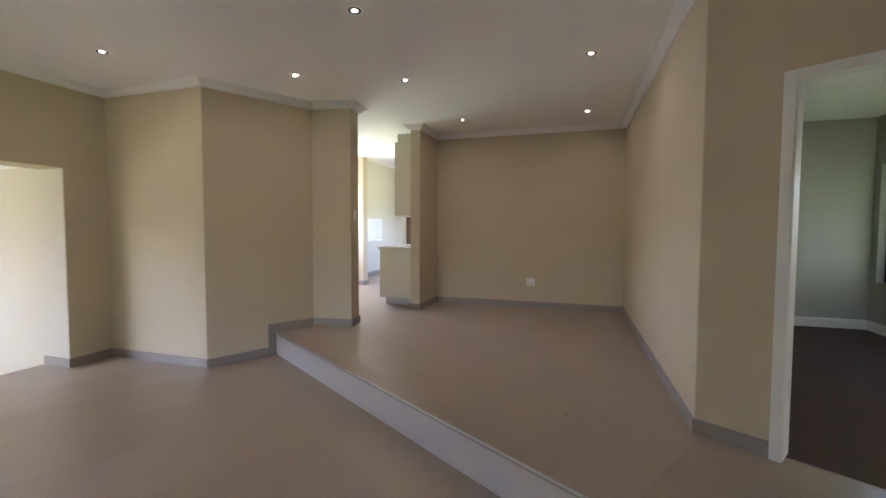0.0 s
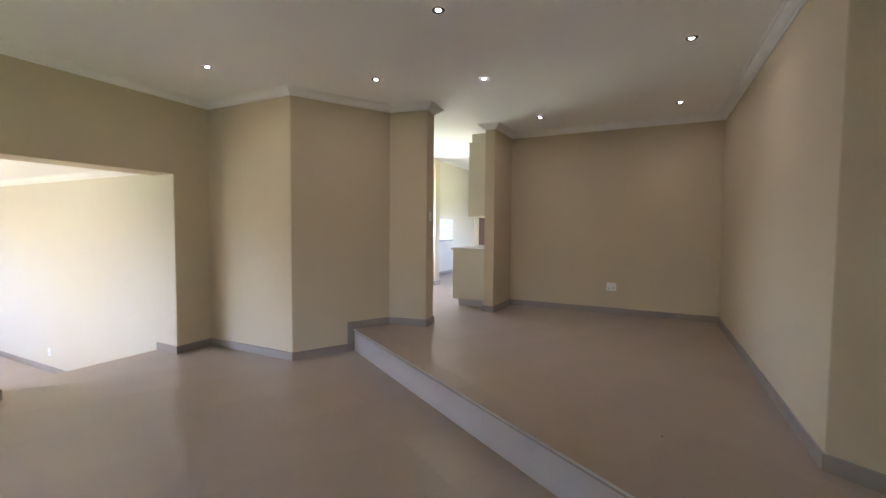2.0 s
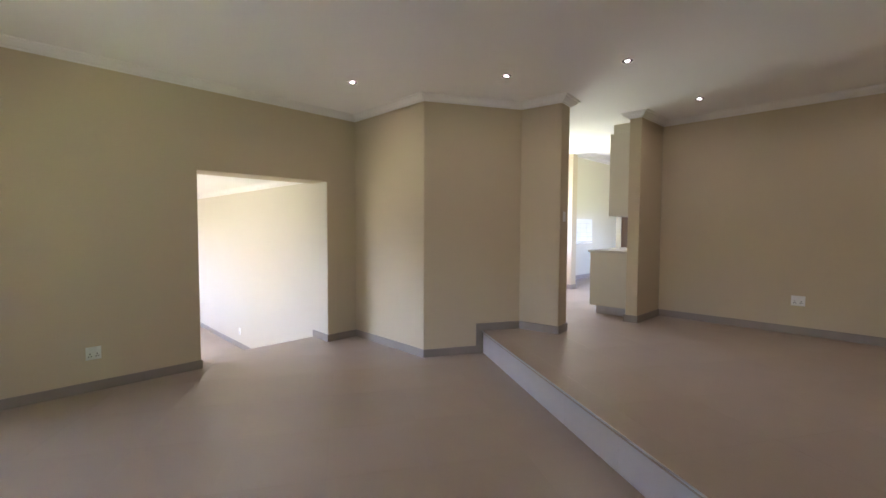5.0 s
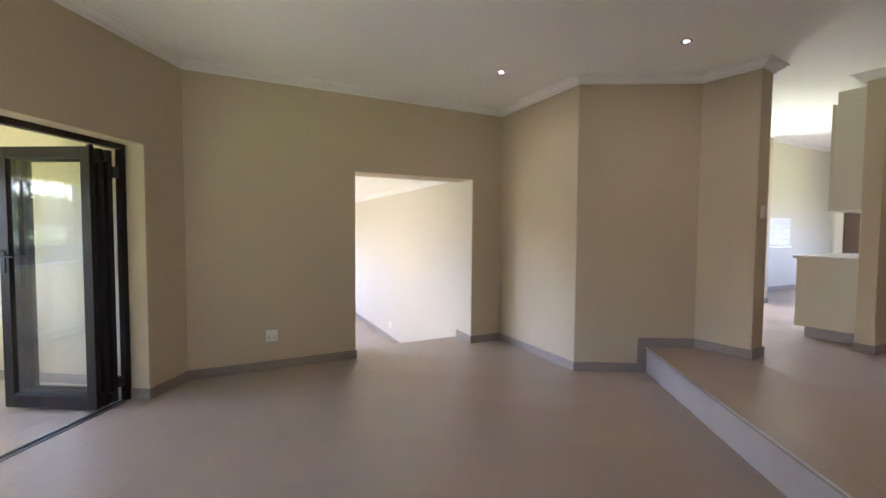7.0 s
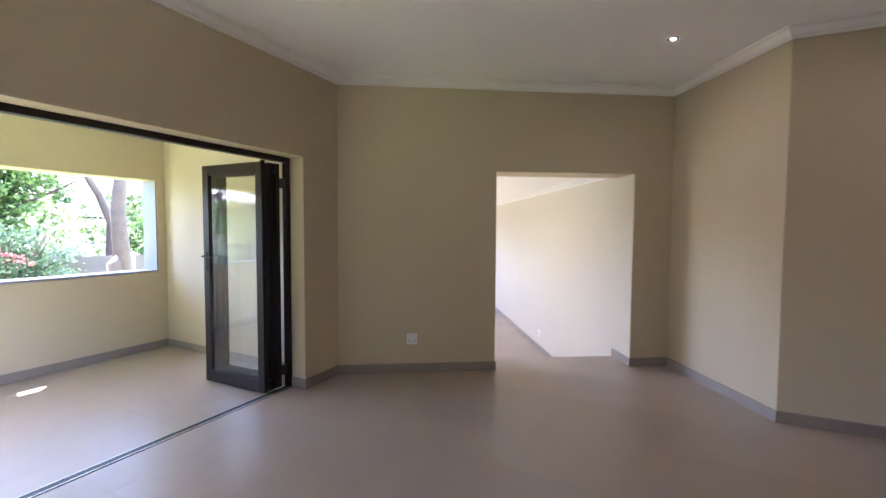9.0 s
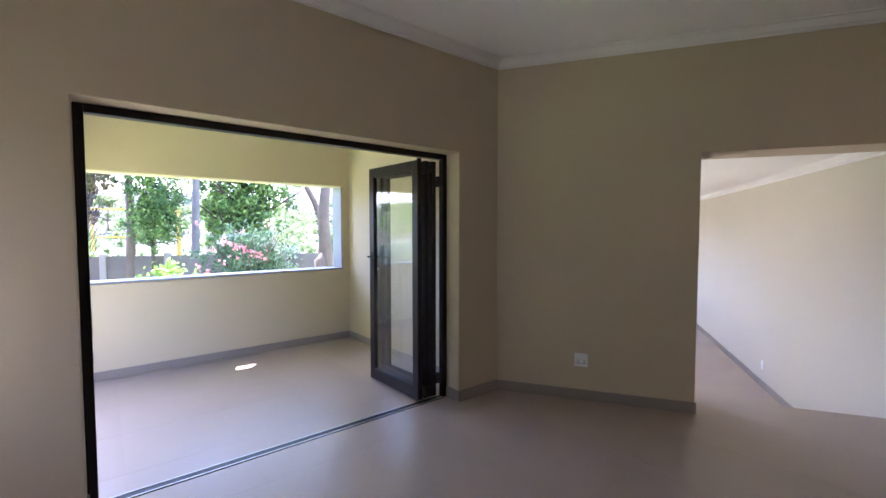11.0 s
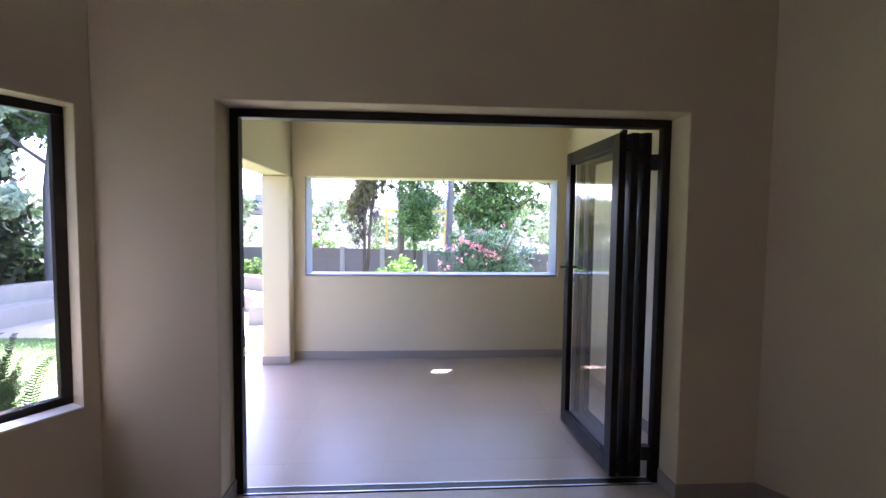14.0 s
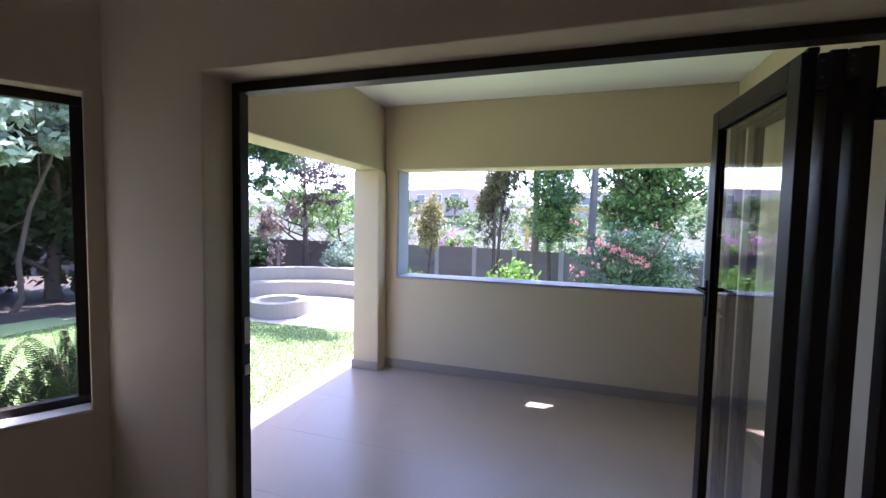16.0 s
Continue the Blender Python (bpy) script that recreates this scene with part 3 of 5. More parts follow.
def folding_leaf(x0, y0, x1, y1, label, hinges, reach, handle=False, roller=False):
    """One glazed leaf standing folded: hinge end, free end."""
    leaf = tagged(new("folding_door_leaf"), label, "door", "folded glass door leaves")
    a, b = Vector((x0, y0, 0)), Vector((x1, y1, 0))
    d = (b - a).normalized()
    n = Vector((-d.y, d.x, 0))
    z0, z1, w, t = 0.022, 2.076, 0.078, 0.044
    for p in (a + d * w / 2, b - d * w / 2):
        bar("stile", p + Vector((0, 0, z0)), p + Vector((0, 0, z1)), w, t, M_ALU, leaf, up=n)
    for zc, h in ((z0 + 0.05, 0.1), (z1 - 0.04, 0.08)):
        bar("rail", a + d * w + Vector((0, 0, zc)), b - d * w + Vector((0, 0, zc)), h, t, M_ALU, leaf, up=n)
    g0, g1 = a + d * (w + 0.001), b - d * (w + 0.001)
    pane("pane", [g0 + Vector((0, 0, z0 + 0.1)), g1 + Vector((0, 0, z0 + 0.1)), g1 + Vector((0, 0, z1 - 0.08)), g0 + Vector((0, 0, z1 - 0.08))], leaf)
    for sgn in (-1, 1):
        for za, zb in ((z0 + 0.1, z0 + 0.112), (z1 - 0.092, z1 - 0.08)):
            bar("glazing_bead", g0 + n * sgn * 0.014 + Vector((0, 0, (za + zb) / 2)), g1 + n * sgn * 0.014 + Vector((0, 0, (za + zb) / 2)), 0.012, 0.01, M_BLACK, leaf, up=n, bevel=0)
    for z, h in hinges:
        box("hinge", (-0.030, 0.018, 0), (0.016, 0.018 + reach, h), M_BLACK, leaf, bevel=0.004, m=pose(a.x, a.y, z))
        for k in (0.25, 0.75):
            box("hinge_screw", (0.0155, 0.022, h * k - 0.004), (0.018, 0.030, h * k + 0.004), M_BRUSHED, leaf, m=pose(a.x, a.y, z), label="small dark steel hinge screw")
    if roller:
        box("roller", (-0.030, 0.0, 2.074), (0.004, 0.034, 2.0965), M_BLACK, leaf, bevel=0.006, m=pose(a.x - 0.02, a.y, 0), label="black roller carriage hung in the head track")
        box("floor_guide", (-0.022, 0.006, 0.004), (0.002, 0.026, 0.024), M_CHROME, leaf, bevel=0.003, m=pose(a.x - 0.02, a.y, 0), label="steel floor guide pin")
    if handle:
        p = b - d * 0.038
        for sgn in (-1, 1):
            plate = bar("lock_plate", p + n * sgn * 0.025 + Vector((0, 0, 1.09)), p + n * sgn * 0.025 + Vector((0, 0, 1.27)), 0.028, 0.008, M_BLACK, leaf, up=n)
            bar("lever_neck", p + n * sgn * 0.025 + Vector((0, 0, 1.225)), p + n * sgn * 0.065 + Vector((0, 0, 1.225)), 0.018, 0.018, M_BLACK, plate, label="round lever neck")
            bar("lever", p + n * sgn * 0.062 + d * 0.012 + Vector((0, 0, 1.225)), p + n * sgn * 0.062 - d * 0.125 + Vector((0, 0, 1.222)), 0.016, 0.012, M_BLACK, plate, label="black lever handle", bevel=0.005)
        key = bar("key", p - n * 0.03 + Vector((0, 0, 1.125)), p - n * 0.062 + Vector((0, 0, 1.125)), 0.008, 0.022, M_CHROME, leaf, label="key left in the lock")
        bar("key_ring", p - n * 0.055 + Vector((0, 0, 1.075)), p - n * 0.055 + Vector((0, 0, 1.115)), 0.004, 0.016, M_CHROME, key)
    return leaf


folding_leaf(-2.968, 3.512, -3.730, 3.476, "dark bronze framed glass folding door leaf with a black lever handle", ((1.965, 0.1), (0.05, 0.08)), 0.034, handle=True, roller=True)
folding_leaf(-2.965, 3.585, -3.727, 3.556, "dark bronze framed glass folding door leaf, folded behind another", ((1.985, 0.085), (0.03, 0.08)), 0.032)
folding_leaf(-2.958, 3.658, -3.720, 3.630, "dark bronze framed glass folding door leaf, folded against the patio side", ((1.86, 0.09), (0.13, 0.085)), 0.050)

# bedroom doorway: pressed steel frame
door_2 = structure(new("door_2"), "white painted pressed steel door frame round the bedroom doorway", "door frame")
for y0, y1 in ((DOOR0 - 0.025, DOOR0 + 0.028), (DOOR1 - 0.028, DOOR1 + 0.025)):
    box("jamb", (2.736, y0, S), (2.748, y1, DOORT + 0.0), M_DOORFRAME, door_2, bevel=0.003)
    yy = (y0 + y1) / 2 + (-0.0125 if y0 > 0 else 0.0125)
    box("lining", (2.7485, yy - 0.018, S), (2.892, yy + 0.018, DOORT - 0.002), M_DOORFRAME, door_2, bevel=0.003)
box("head", (2.736, DOOR1 + 0.026, DOORT - 0.056), (2.748, DOOR0 - 0.026, DOORT), M_DOORFRAME, door_2, bevel=0.003)
box("lining", (2.7485, DOOR1 + 0.04, DOORT - 0.038), (2.892, DOOR0 - 0.04, DOORT - 0.002), M_DOORFRAME, door_2, bevel=0.003)
box("threshold_strip", (2.812, DOOR1 + 0.035, S + 0.0005), (2.829, DOOR0 - 0.035, S + 0.003), M_SKIRT, door_2, bevel=0.001, label="thin grey carpet strip")


# ---------------------------------------------------------------- sockets and switch
def plate(name, place, turn, w, h, label, category, sockets=0, rockers=1, group=""):
    """A white cover plate; its back lies in the plane y = 0 of its own axes and it faces -y."""
    p = tagged(new(name), label, category, group)
    p.matrix_world = pose(*place, 0, 0, turn)
    box("cover", (-w / 2, -0.008, -h / 2), (w / 2, 0.0, h / 2), M_PLASTIC, p, bevel=0.003)
    for i in range(rockers):
        x = (i - (rockers - 1) / 2) * w * 0.42
        zc = h * 0.27 if sockets else 0
        box("rocker", (x - 0.009, -0.012, zc - 0.014), (x + 0.009, -0.0075, zc + 0.014), M_PLASTIC, p, bevel=0.002)
    for i in range(sockets):
        x = (i - (sockets - 1) / 2) * w * 0.46
        for dx, dz in ((0, 0.004), (-0.009, -0.018), (0.009, -0.018)):
            box("socket_hole", (x + dx - 0.0038, -0.0092, dz - 0.0045 - 0.01), (x + dx + 0.0038, -0.0082, dz + 0.0045 - 0.01), M_BLACK, p, label="dark socket hole")
    return p


def on_grid(u, v, z):
    return (*uv(u, v), z)


plate("wall_socket", on_grid(-2.134 * UX + 4.648 * UY, 5.069, 0.35), 32, 0.112, 0.118, "square white double wall socket plate", "socket", 2, 2, "double wall sockets")
plate("wall_socket", on_grid(6.619, 0.635, 0.665), 32 - 90, 0.13, 0.118, "square white double wall socket plate", "socket", 2, 2, "double wall sockets")
plate("wall_socket", on_grid(OR - 0.001, 8.2, LOW + 0.31), 32 - 90, 0.07, 0.115, "small white wall socket plate in the sunken room", "socket", 1, 1)
dk = Vector(pK) - Vector(pD)
mid = Vector(pD) + dk * 0.45
plate("light_switch", (mid.x, mid.y, 1.64), math.degrees(math.atan2(dk.y, dk.x)), 0.072, 0.118, "white two-way light switch plate", "switch", 0, 2)

leaf_bit = link("dried_leaf", [(-0.014, 0, 0.001), (0, -0.006, 0.004), (0.016, 0.002, 0.001), (0.002, 0.007, 0.006), (0, 0, 0.0005)], [(0, 1, 4), (1, 2, 4), (2, 3, 4), (3, 0, 4)], M_WOODDARK)
tagged(leaf_bit, "tiny dark dried leaf lying on the tiles", "leaf")
leaf_bit.location = (2.37, 1.52, S)


# ---------------------------------------------------------------- kitchen
GRID = pose(0, 0, 0, 0, 0, 32)


def gbox(name, lo, hi, mat, parent=None, bevel=0.003, label=""):
    """A box whose numbers run along the slanted grid."""
    return box(name, lo, hi, mat, parent, bevel, GRID, label)


base = tagged(new("base_cabinet"), "cream kitchen base cabinet with a grey plinth beside the nib wall", "cabinet")
gbox("end_panel", (6.055, 2.335, S + 0.13), (6.075, 2.925, 1.16), M_CAB, base)
gbox("body", (6.076, 2.345, S + 0.13), (7.24, 2.90, 1.16), M_CAB, base)
gbox("plinth", (6.16, 2.37, S), (7.2, 2.87, S + 0.129), M_KICK, base, label="brushed grey plinth")
for i in range(2):
    door = gbox("door", (6.08 + i * 0.58, 2.901, S + 0.14), (6.65 + i * 0.58, 2.92, 1.15), M_CAB, base)
    gbox("handle", (6.3 + i * 0.58, 2.921, 1.05), (6.43 + i * 0.58, 2.945, 1.06), M_CHROME, door, label="slim steel handle")
wt = tagged(gbox("worktop", (6.03, 2.335, 1.161), (7.26, 2.955, 1.195), M_TOP, None, 0.006), "pale cream stone worktop on the base cabinet", "worktop")
wc = tagged(new("wall_cabinet"), "tall cream kitchen wall cabinet above the worktop", "cabinet")
gbox("body", (6.05, 2.322, 1.68), (7.24, 2.64, 2.80), M_CAB, wc)
gbox("door", (6.05, 2.641, 1.675), (6.64, 2.664, 2.81), M_CAB, wc)
gbox("door", (6.645, 2.641, 1.675), (7.24, 2.664, 2.81), M_CAB, wc)
gbox("filler", (6.05, 2.322, 2.801), (7.24, 2.62, 2.93), M_CAB, wc)
tc = tagged(new("tall_cupboard"), "tall cream cupboard with an exposed brown board side", "cupboard")
gbox("side_board", (7.27, 2.34, S), (7.30, 2.975, 2.9), M_WOODDARK, tc, label="brown board side panel")
gbox("body", (7.301, 2.34, S), (7.95, 3.04, 2.9), M_CAB, tc)
gbox("edge_strip", (7.262, 2.976, S), (7.30, 3.06, 2.9), M_CAB, tc)
tagged(gbox("panel_leg", (8.64, 4.52, S), (8.69, 5.03, 1.16), M_CAB, None), "cream panel leg under the open stone worktop", "panel")
wt2 = link("worktop", *prism_data([uv(8.4, 4.46), uv(9.36, 4.46), uv(10.6, 5.048), uv(8.4, 5.048)], 1.161, 1.192), M_TOP, bevel=0.006)
tagged(wt2, "pale stone worktop with an open knee space along the back wall", "worktop")
tiles = structure(gbox("splashback", (8.4, 5.060, 1.193), (10.6, 5.068, 1.745), M_GROUT, None, 0), "white tiled splashback above the worktop", "splashback")
for r in range(5):
    for c in range(7):
        gbox("tile", (8.405 + c * 0.3135, 5.052, 1.196 + r * 0.11), (8.405 + c * 0.3135 + 0.31, 5.061, 1.196 + r * 0.11 + 0.107), M_WTILE, tiles, 0)

# ---------------------------------------------------------------- garden materials
M_LAWN = material("lawn_soil", (0.165, 0.225, 0.09), 0.9, vary=0.2, scale=1.5, fine=120, bump=0.006, tint=(0.22, 0.30, 0.11))
M_SOIL = material("dark_soil", (0.06, 0.042, 0.03), 0.95, vary=0.2, scale=2, fine=60, bump=0.01)
M_FARHILL = material("dry_hillside", (0.055, 0.052, 0.036), 0.95, scale=0.08, fine=1.2, bump=0.3, tint=(0.03, 0.042, 0.019))
M_PRECAST = material("precast_concrete", (0.175, 0.152, 0.138), 0.85, vary=0.12, scale=2, fine=70, bump=0.003, per_piece=0.12)
M_POST = material("concrete_post", (0.36, 0.33, 0.31), 0.85, vary=0.12, scale=3, fine=70, bump=0.003)
M_PLASTER = material("garden_plaster", (0.32, 0.29, 0.235), 0.8, vary=0.08, scale=1.5, fine=120, bump=0.002)
M_PAVE = material("pale_paving", (0.36, 0.32, 0.27), 0.85, vary=0.12, scale=2.5, fine=80, bump=0.003)
M_BARK = material("brown_bark", (0.11, 0.075, 0.055), 0.9, vary=0.25, scale=7, fine=40, bump=0.02)
M_BARKPALE = material("pale_bark", (0.21, 0.16, 0.125), 0.9, vary=0.2, scale=5, fine=30, bump=0.015)
M_BARKTAN = material("tan_bark", (0.125, 0.095, 0.075), 0.9, vary=0.25, scale=6, fine=30, bump=0.02)
M_BARKGREY = material("grey_palm_bark", (0.22, 0.20, 0.19), 0.9, vary=0.2, scale=9, fine=40, bump=0.02)
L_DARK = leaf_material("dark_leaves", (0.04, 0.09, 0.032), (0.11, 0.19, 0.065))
# fern green taken nearly to black to stand for the house's shade
L_STRAP = leaf_material("shaded_fern_leaves", (0.004, 0.011, 0.004), (0.010, 0.023, 0.007))
L_MID = leaf_material("mid_green_leaves", (0.075, 0.16, 0.04), (0.24, 0.35, 0.10))
L_LIGHT = leaf_material("bright_green_leaves", (0.12, 0.26, 0.05), (0.27, 0.43, 0.11))
L_OLIVE = leaf_material("olive_needles", (0.12, 0.13, 0.052), (0.19, 0.15, 0.08))
L_HAZE = leaf_material("pale_hillside_leaves", (0.09, 0.14, 0.05), (0.24, 0.30, 0.14))
# green darkened to stand for the deep shade below the front crowns
L_SHADE = leaf_material("shaded_green_leaves", (0.014, 0.032, 0.014), (0.045, 0.08, 0.03))
L_TWIG = leaf_material("dry_purple_leaves", (0.05, 0.04, 0.04), (0.12, 0.09, 0.085))
L_FERNDRY = leaf_material("brown_fern_leaves", (0.03, 0.024, 0.018), (0.055, 0.042, 0.028))
L_OLEANDER = leaf_material("oleander_leaves", (0.04, 0.085, 0.04), (0.14, 0.22, 0.115))
L_GREY = leaf_material("grey_green_leaves", (0.18, 0.26, 0.18), (0.38, 0.46, 0.34))
# leaf green paled to stand for sun glare on glossy leaves
L_SUNLIT = leaf_material("sunlit_glossy_leaves", (0.22, 0.31, 0.21), (0.46, 0.55, 0.42))
L_GOLD = leaf_material("gold_green_leaves", (0.20, 0.19, 0.075), (0.42, 0.36, 0.17))
L_PINK = leaf_material("pink_blossom", (0.72, 0.24, 0.27), (0.86, 0.54, 0.52))
L_PURPLE = leaf_material("purple_blossom", (0.36, 0.15, 0.32), (0.55, 0.34, 0.50))
L_RUST = leaf_material("russet_leaves", (0.25, 0.18, 0.15), (0.42, 0.34, 0.29))
L_GRASS = leaf_material("grass_blades", (0.15, 0.235, 0.075), (0.22, 0.31, 0.115))


# ---------------------------------------------------------------- garden builders
def ground_z(x, y):
    """Height of the garden: level by the house, falling to the boundary, a valley and a hill beyond."""
    s = lambda a, b, t: (lambda k: k * k * (3 - 2 * k))(min(max((t - a) / (b - a), 0), 1))
    away = -x - 6.2
    z = -0.12 - 0.22 * s(-1.0, 2.5, away) - 0.70 * s(2.0, 6.0, away) * s(-4.5, 1.0, y)
    far = math.hypot(x, y) - 16
    if far > 0:
        z += -1.2 * s(0, 10, far) + 7.2 * s(10, 75, far)
    return z


def under(x, y):
    """Whether a place lies under the house."""
    u, v = x * UX + y * UY, -x * UY + y * UX
    return (-2.6 < x < 9.5 and -1.0 < y < 10.5) or (-0.3 < u < 3.9 and 4.9 < v < 14.8)


def sheet():
    xs = np.concatenate([np.linspace(-400, -60, 12), np.linspace(-55, -16, 20), np.linspace(-15, 6, 64), np.linspace(8, 60, 12), np.linspace(80, 400, 6)])
    ys = np.concatenate([np.linspace(-400, -60, 10), np.linspace(-50, -13, 16), np.linspace(-12, 9, 64), np.linspace(11, 60, 16), np.linspace(80, 400, 6)])
    verts = [(x, y, ground_z(x, y) - (1.2 if under(x, y) else 0)) for x in xs for y in ys]
    k = len(ys)
    faces = [(i * k + j, (i + 1) * k + j, (i + 1) * k + j + 1, i * k + j + 1) for i in range(len(xs) - 1) for j in range(k - 1)]
    me = bpy.data.meshes.new("ground")
    me.from_pydata(verts, [], faces)
    me.materials.append(M_LAWN)
    me.materials.append(M_FARHILL)
    me.materials.append(M_SOIL)
    for p in me.polygons:
        p.use_smooth = True
        c = p.center
        p.material_index = 1 if math.hypot(c.x, c.y) > 18 else (2 if c.y < -5.0 - 0.5 * math.sin(c.x) or c.x < -10.2 else 0)
    return structure(new("ground", me), "sloping garden lawn with a dry hillside beyond", "ground")


sheet()


def tube_data(points, radii, sides=8, wobble=0.0):
    verts, faces = [], []
    pts = [Vector(p) for p in points]
    for i, (p, r) in enumerate(zip(pts, radii)):
        d = (pts[min(i + 1, len(pts) - 1)] - pts[max(i - 1, 0)]).normalized()
        x = d.cross(Vector((0.3, 0.9, 0.1))).normalized()
        y = d.cross(x)
        for k in range(sides):
            a = 2 * math.pi * k / sides
            rr = r * (1 + wobble * (random.random() - 0.5))
            verts.append(p + x * math.cos(a) * rr + y * math.sin(a) * rr)
    for i in range(len(pts) - 1):
        for k in range(sides):
            faces.append((i * sides + k, i * sides + (k + 1) % sides, (i + 1) * sides + (k + 1) % sides, (i + 1) * sides + k))
    faces.append(tuple(range((len(pts) - 1) * sides, len(pts) * sides)))
    return verts, faces


def wood(name, limbs, mat, parent, sides=8, wobble=0.12):
    verts, faces = [], []
    for pts, radii in limbs:
        v, f = tube_data(pts, radii, sides, wobble)
        o = len(verts)
        verts += [tuple(q) for q in v]
        faces += [tuple(i + o for i in q) for q in f]
    me = bpy.data.meshes.new(name)
    me.from_pydata(verts, [], faces)
    me.materials.append(mat)
    for p in me.polygons:
        p.use_smooth = True
    ob = new(name, me)
    ob.parent = parent
    return ob


def leaves(name, blobs, count, size, mat, parent, seed=1, long=1.8, shell=0.35, droop=0.0, clump=0.12):
    """A crown of many small leaves, spread through clumps (x, y, z, rx, ry, rz), denser towards their outsides."""
    rng = np.random.default_rng(seed)
    bl = np.array(blobs, float)
    wt_ = bl[:, 3] * bl[:, 4] * bl[:, 5]
    pick = rng.choice(len(bl), count, p=wt_ / wt_.sum())
    d = rng.normal(size=(count, 3))
    d /= np.linalg.norm(d, axis=1)[:, None]
    r = rng.random(count) ** shell
    lump = 1 + 0.3 * np.sin(d[:, 0] * 5 + pick) * np.cos(d[:, 2] * 6 + pick * 2) + 0.2 * np.sin(d[:, 1] * 11 + pick * 3) * np.sin(d[:, 2] * 9)
    c = bl[pick, :3] + d * bl[pick, 3:] * (r * lump)[:, None]
    heads = rng.integers(0, count, max(4, count // 55))
    own = heads[rng.integers(0, len(heads), count)]
    loose = rng.random(count) < 0.2
    near = c[own] + rng.normal(size=(count, 3)) * (bl[pick[own], 3:] * clump)
    c = np.where(loose[:, None], c, near)
    a = rng.normal(size=(count, 3))
    a[:, 2] -= droop
    a /= np.linalg.norm(a, axis=1)[:, None]
    b = np.cross(a, rng.normal(size=(count, 3)))
    b /= np.linalg.norm(b, axis=1)[:, None] + 1e-9
    s = size * (0.6 + 0.8 * rng.random(count))[:, None]
    v = np.stack([c - a * s * long / 2, c + b * s / 2, c + a * s * long / 2, c - b * s / 2], 1).reshape(-1, 3)
    me = bpy.data.meshes.new(name)
    me.from_pydata(v.tolist(), [], np.arange(count * 4).reshape(-1, 4).tolist())
    me.materials.append(mat)
    ob = new(name, me)
    ob.parent = parent
    return ob


def plant(name, label, category, group=""):
    return tagged(new(name), label, category, group)


def branchy(base, top, r0, seed, n=7, spread=0.9, first=0.35):
    """A tapered trunk with limbs; all as lines of points and radii."""
    rng = random.Random(seed)
    b, t = Vector(base), Vector(top)
    side = Vector((rng.uniform(-1, 1), rng.uniform(-1, 1), 0)) * 0.06 * (t - b).length
    pts = [b + (t - b) * k + side * math.sin(k * 5) * k for k in (0, 0.06, 0.2, 0.4, 0.6, 0.8, 1)]
    limbs = [(pts, [r0 * 1.35, r0 * 1.05, r0 * 0.9, r0 * 0.75, r0 * 0.55, r0 * 0.38, r0 * 0.2])]
    for i in range(n):
        k = first + (1 - first) * i / n
        p = b + (t - b) * k + side * math.sin(k * 5) * k
        a = rng.uniform(0, 6.28)
        w = Vector((math.cos(a), math.sin(a), rng.uniform(0.4, 1.0))) * spread * rng.uniform(0.7, 1.2)
        q = p + w * 0.5 + Vector((0, 0, -0.05))
        limbs.append(([p, q, p + w], [r0 * 0.4 * (1.2 - k), r0 * 0.28 * (1.2 - k), r0 * 0.08]))
        for s in range(2):
            w2 = Vector((rng.uniform(-1, 1), rng.uniform(-1, 1), rng.uniform(0.1, 0.9))) * spread * 0.5
            limbs.append(([q, q + w2 * 0.6, q + w2], [r0 * 0.2 * (1.2 - k), r0 * 0.12, r0 * 0.04]))
    return limbs


G = ground_z
# leaning cypress with bare double stem
x, y = -10.94, 1.02
t = plant("cypress", "leaning half-bare brown cypress with two thin stems", "tree")
z = G(x, y)
wood("trunk", [([(x, y, z), (x + 0.02, y + 0.03, 0.6), (x + 0.06, y + 0.04, 1.7), (x, y + 0.16, 2.7), (x, y + 0.4, 4.4)], [0.05, 0.042, 0.035, 0.03, 0.01]),
               ([(x, y - 0.02, z), (x, y + 0.12, 0.7), (x + 0.05, y + 0.19, 1.8), (x, y + 0.36, 3.0), (x, y + 0.5, 4.2)], [0.045, 0.04, 0.032, 0.026, 0.01])]
     , M_BARK, t)
for i in range(12):
    wood("branch", [([(x, y + 0.1 * i / 12, 0.9 + i * 0.11), (x + 0.1, y - 0.42 + 0.05 * (i % 4), 1.5 + i * 0.13)], [0.009, 0.003])], M_BARK, t, 6)
for i in range(10):
    wood("branch", [([(x, y + 0.2, 0.9 + i * 0.12), (x - 0.1, y + 0.5 - 0.04 * (i % 3), 1.5 + i * 0.12)], [0.009, 0.003])], M_BARK, t, 6)
leaves("crown", [(x, y - 0.22, 1.85, 0.18, 0.17, 0.26), (x, y - 0.12, 2.1, 0.25, 0.28, 0.3), (x, y + 0.06, 2.4, 0.28, 0.31, 0.36), (x, y + 0.27, 2.75, 0.3, 0.32, 0.42), (x, y + 0.4, 3.3, 0.3, 0.32, 0.55), (x, y + 0.45, 4.0, 0.3, 0.3, 0.6), (x, y + 0.42, 2.1, 0.1, 0.1, 0.14), (x, y + 0.52, 2.4, 0.12, 0.1, 0.14)], 19000, 0.026, L_OLIVE, t, 11, 2.8, droop=0.7)
leaves("bare_sprays", [(x, y - 0.1, 1.55, 0.2, 0.28, 0.5), (x, y + 0.2, 1.9, 0.2, 0.25, 0.45)], 1500, 0.02, L_TWIG, t, 111, 4.0, droop=1.5)

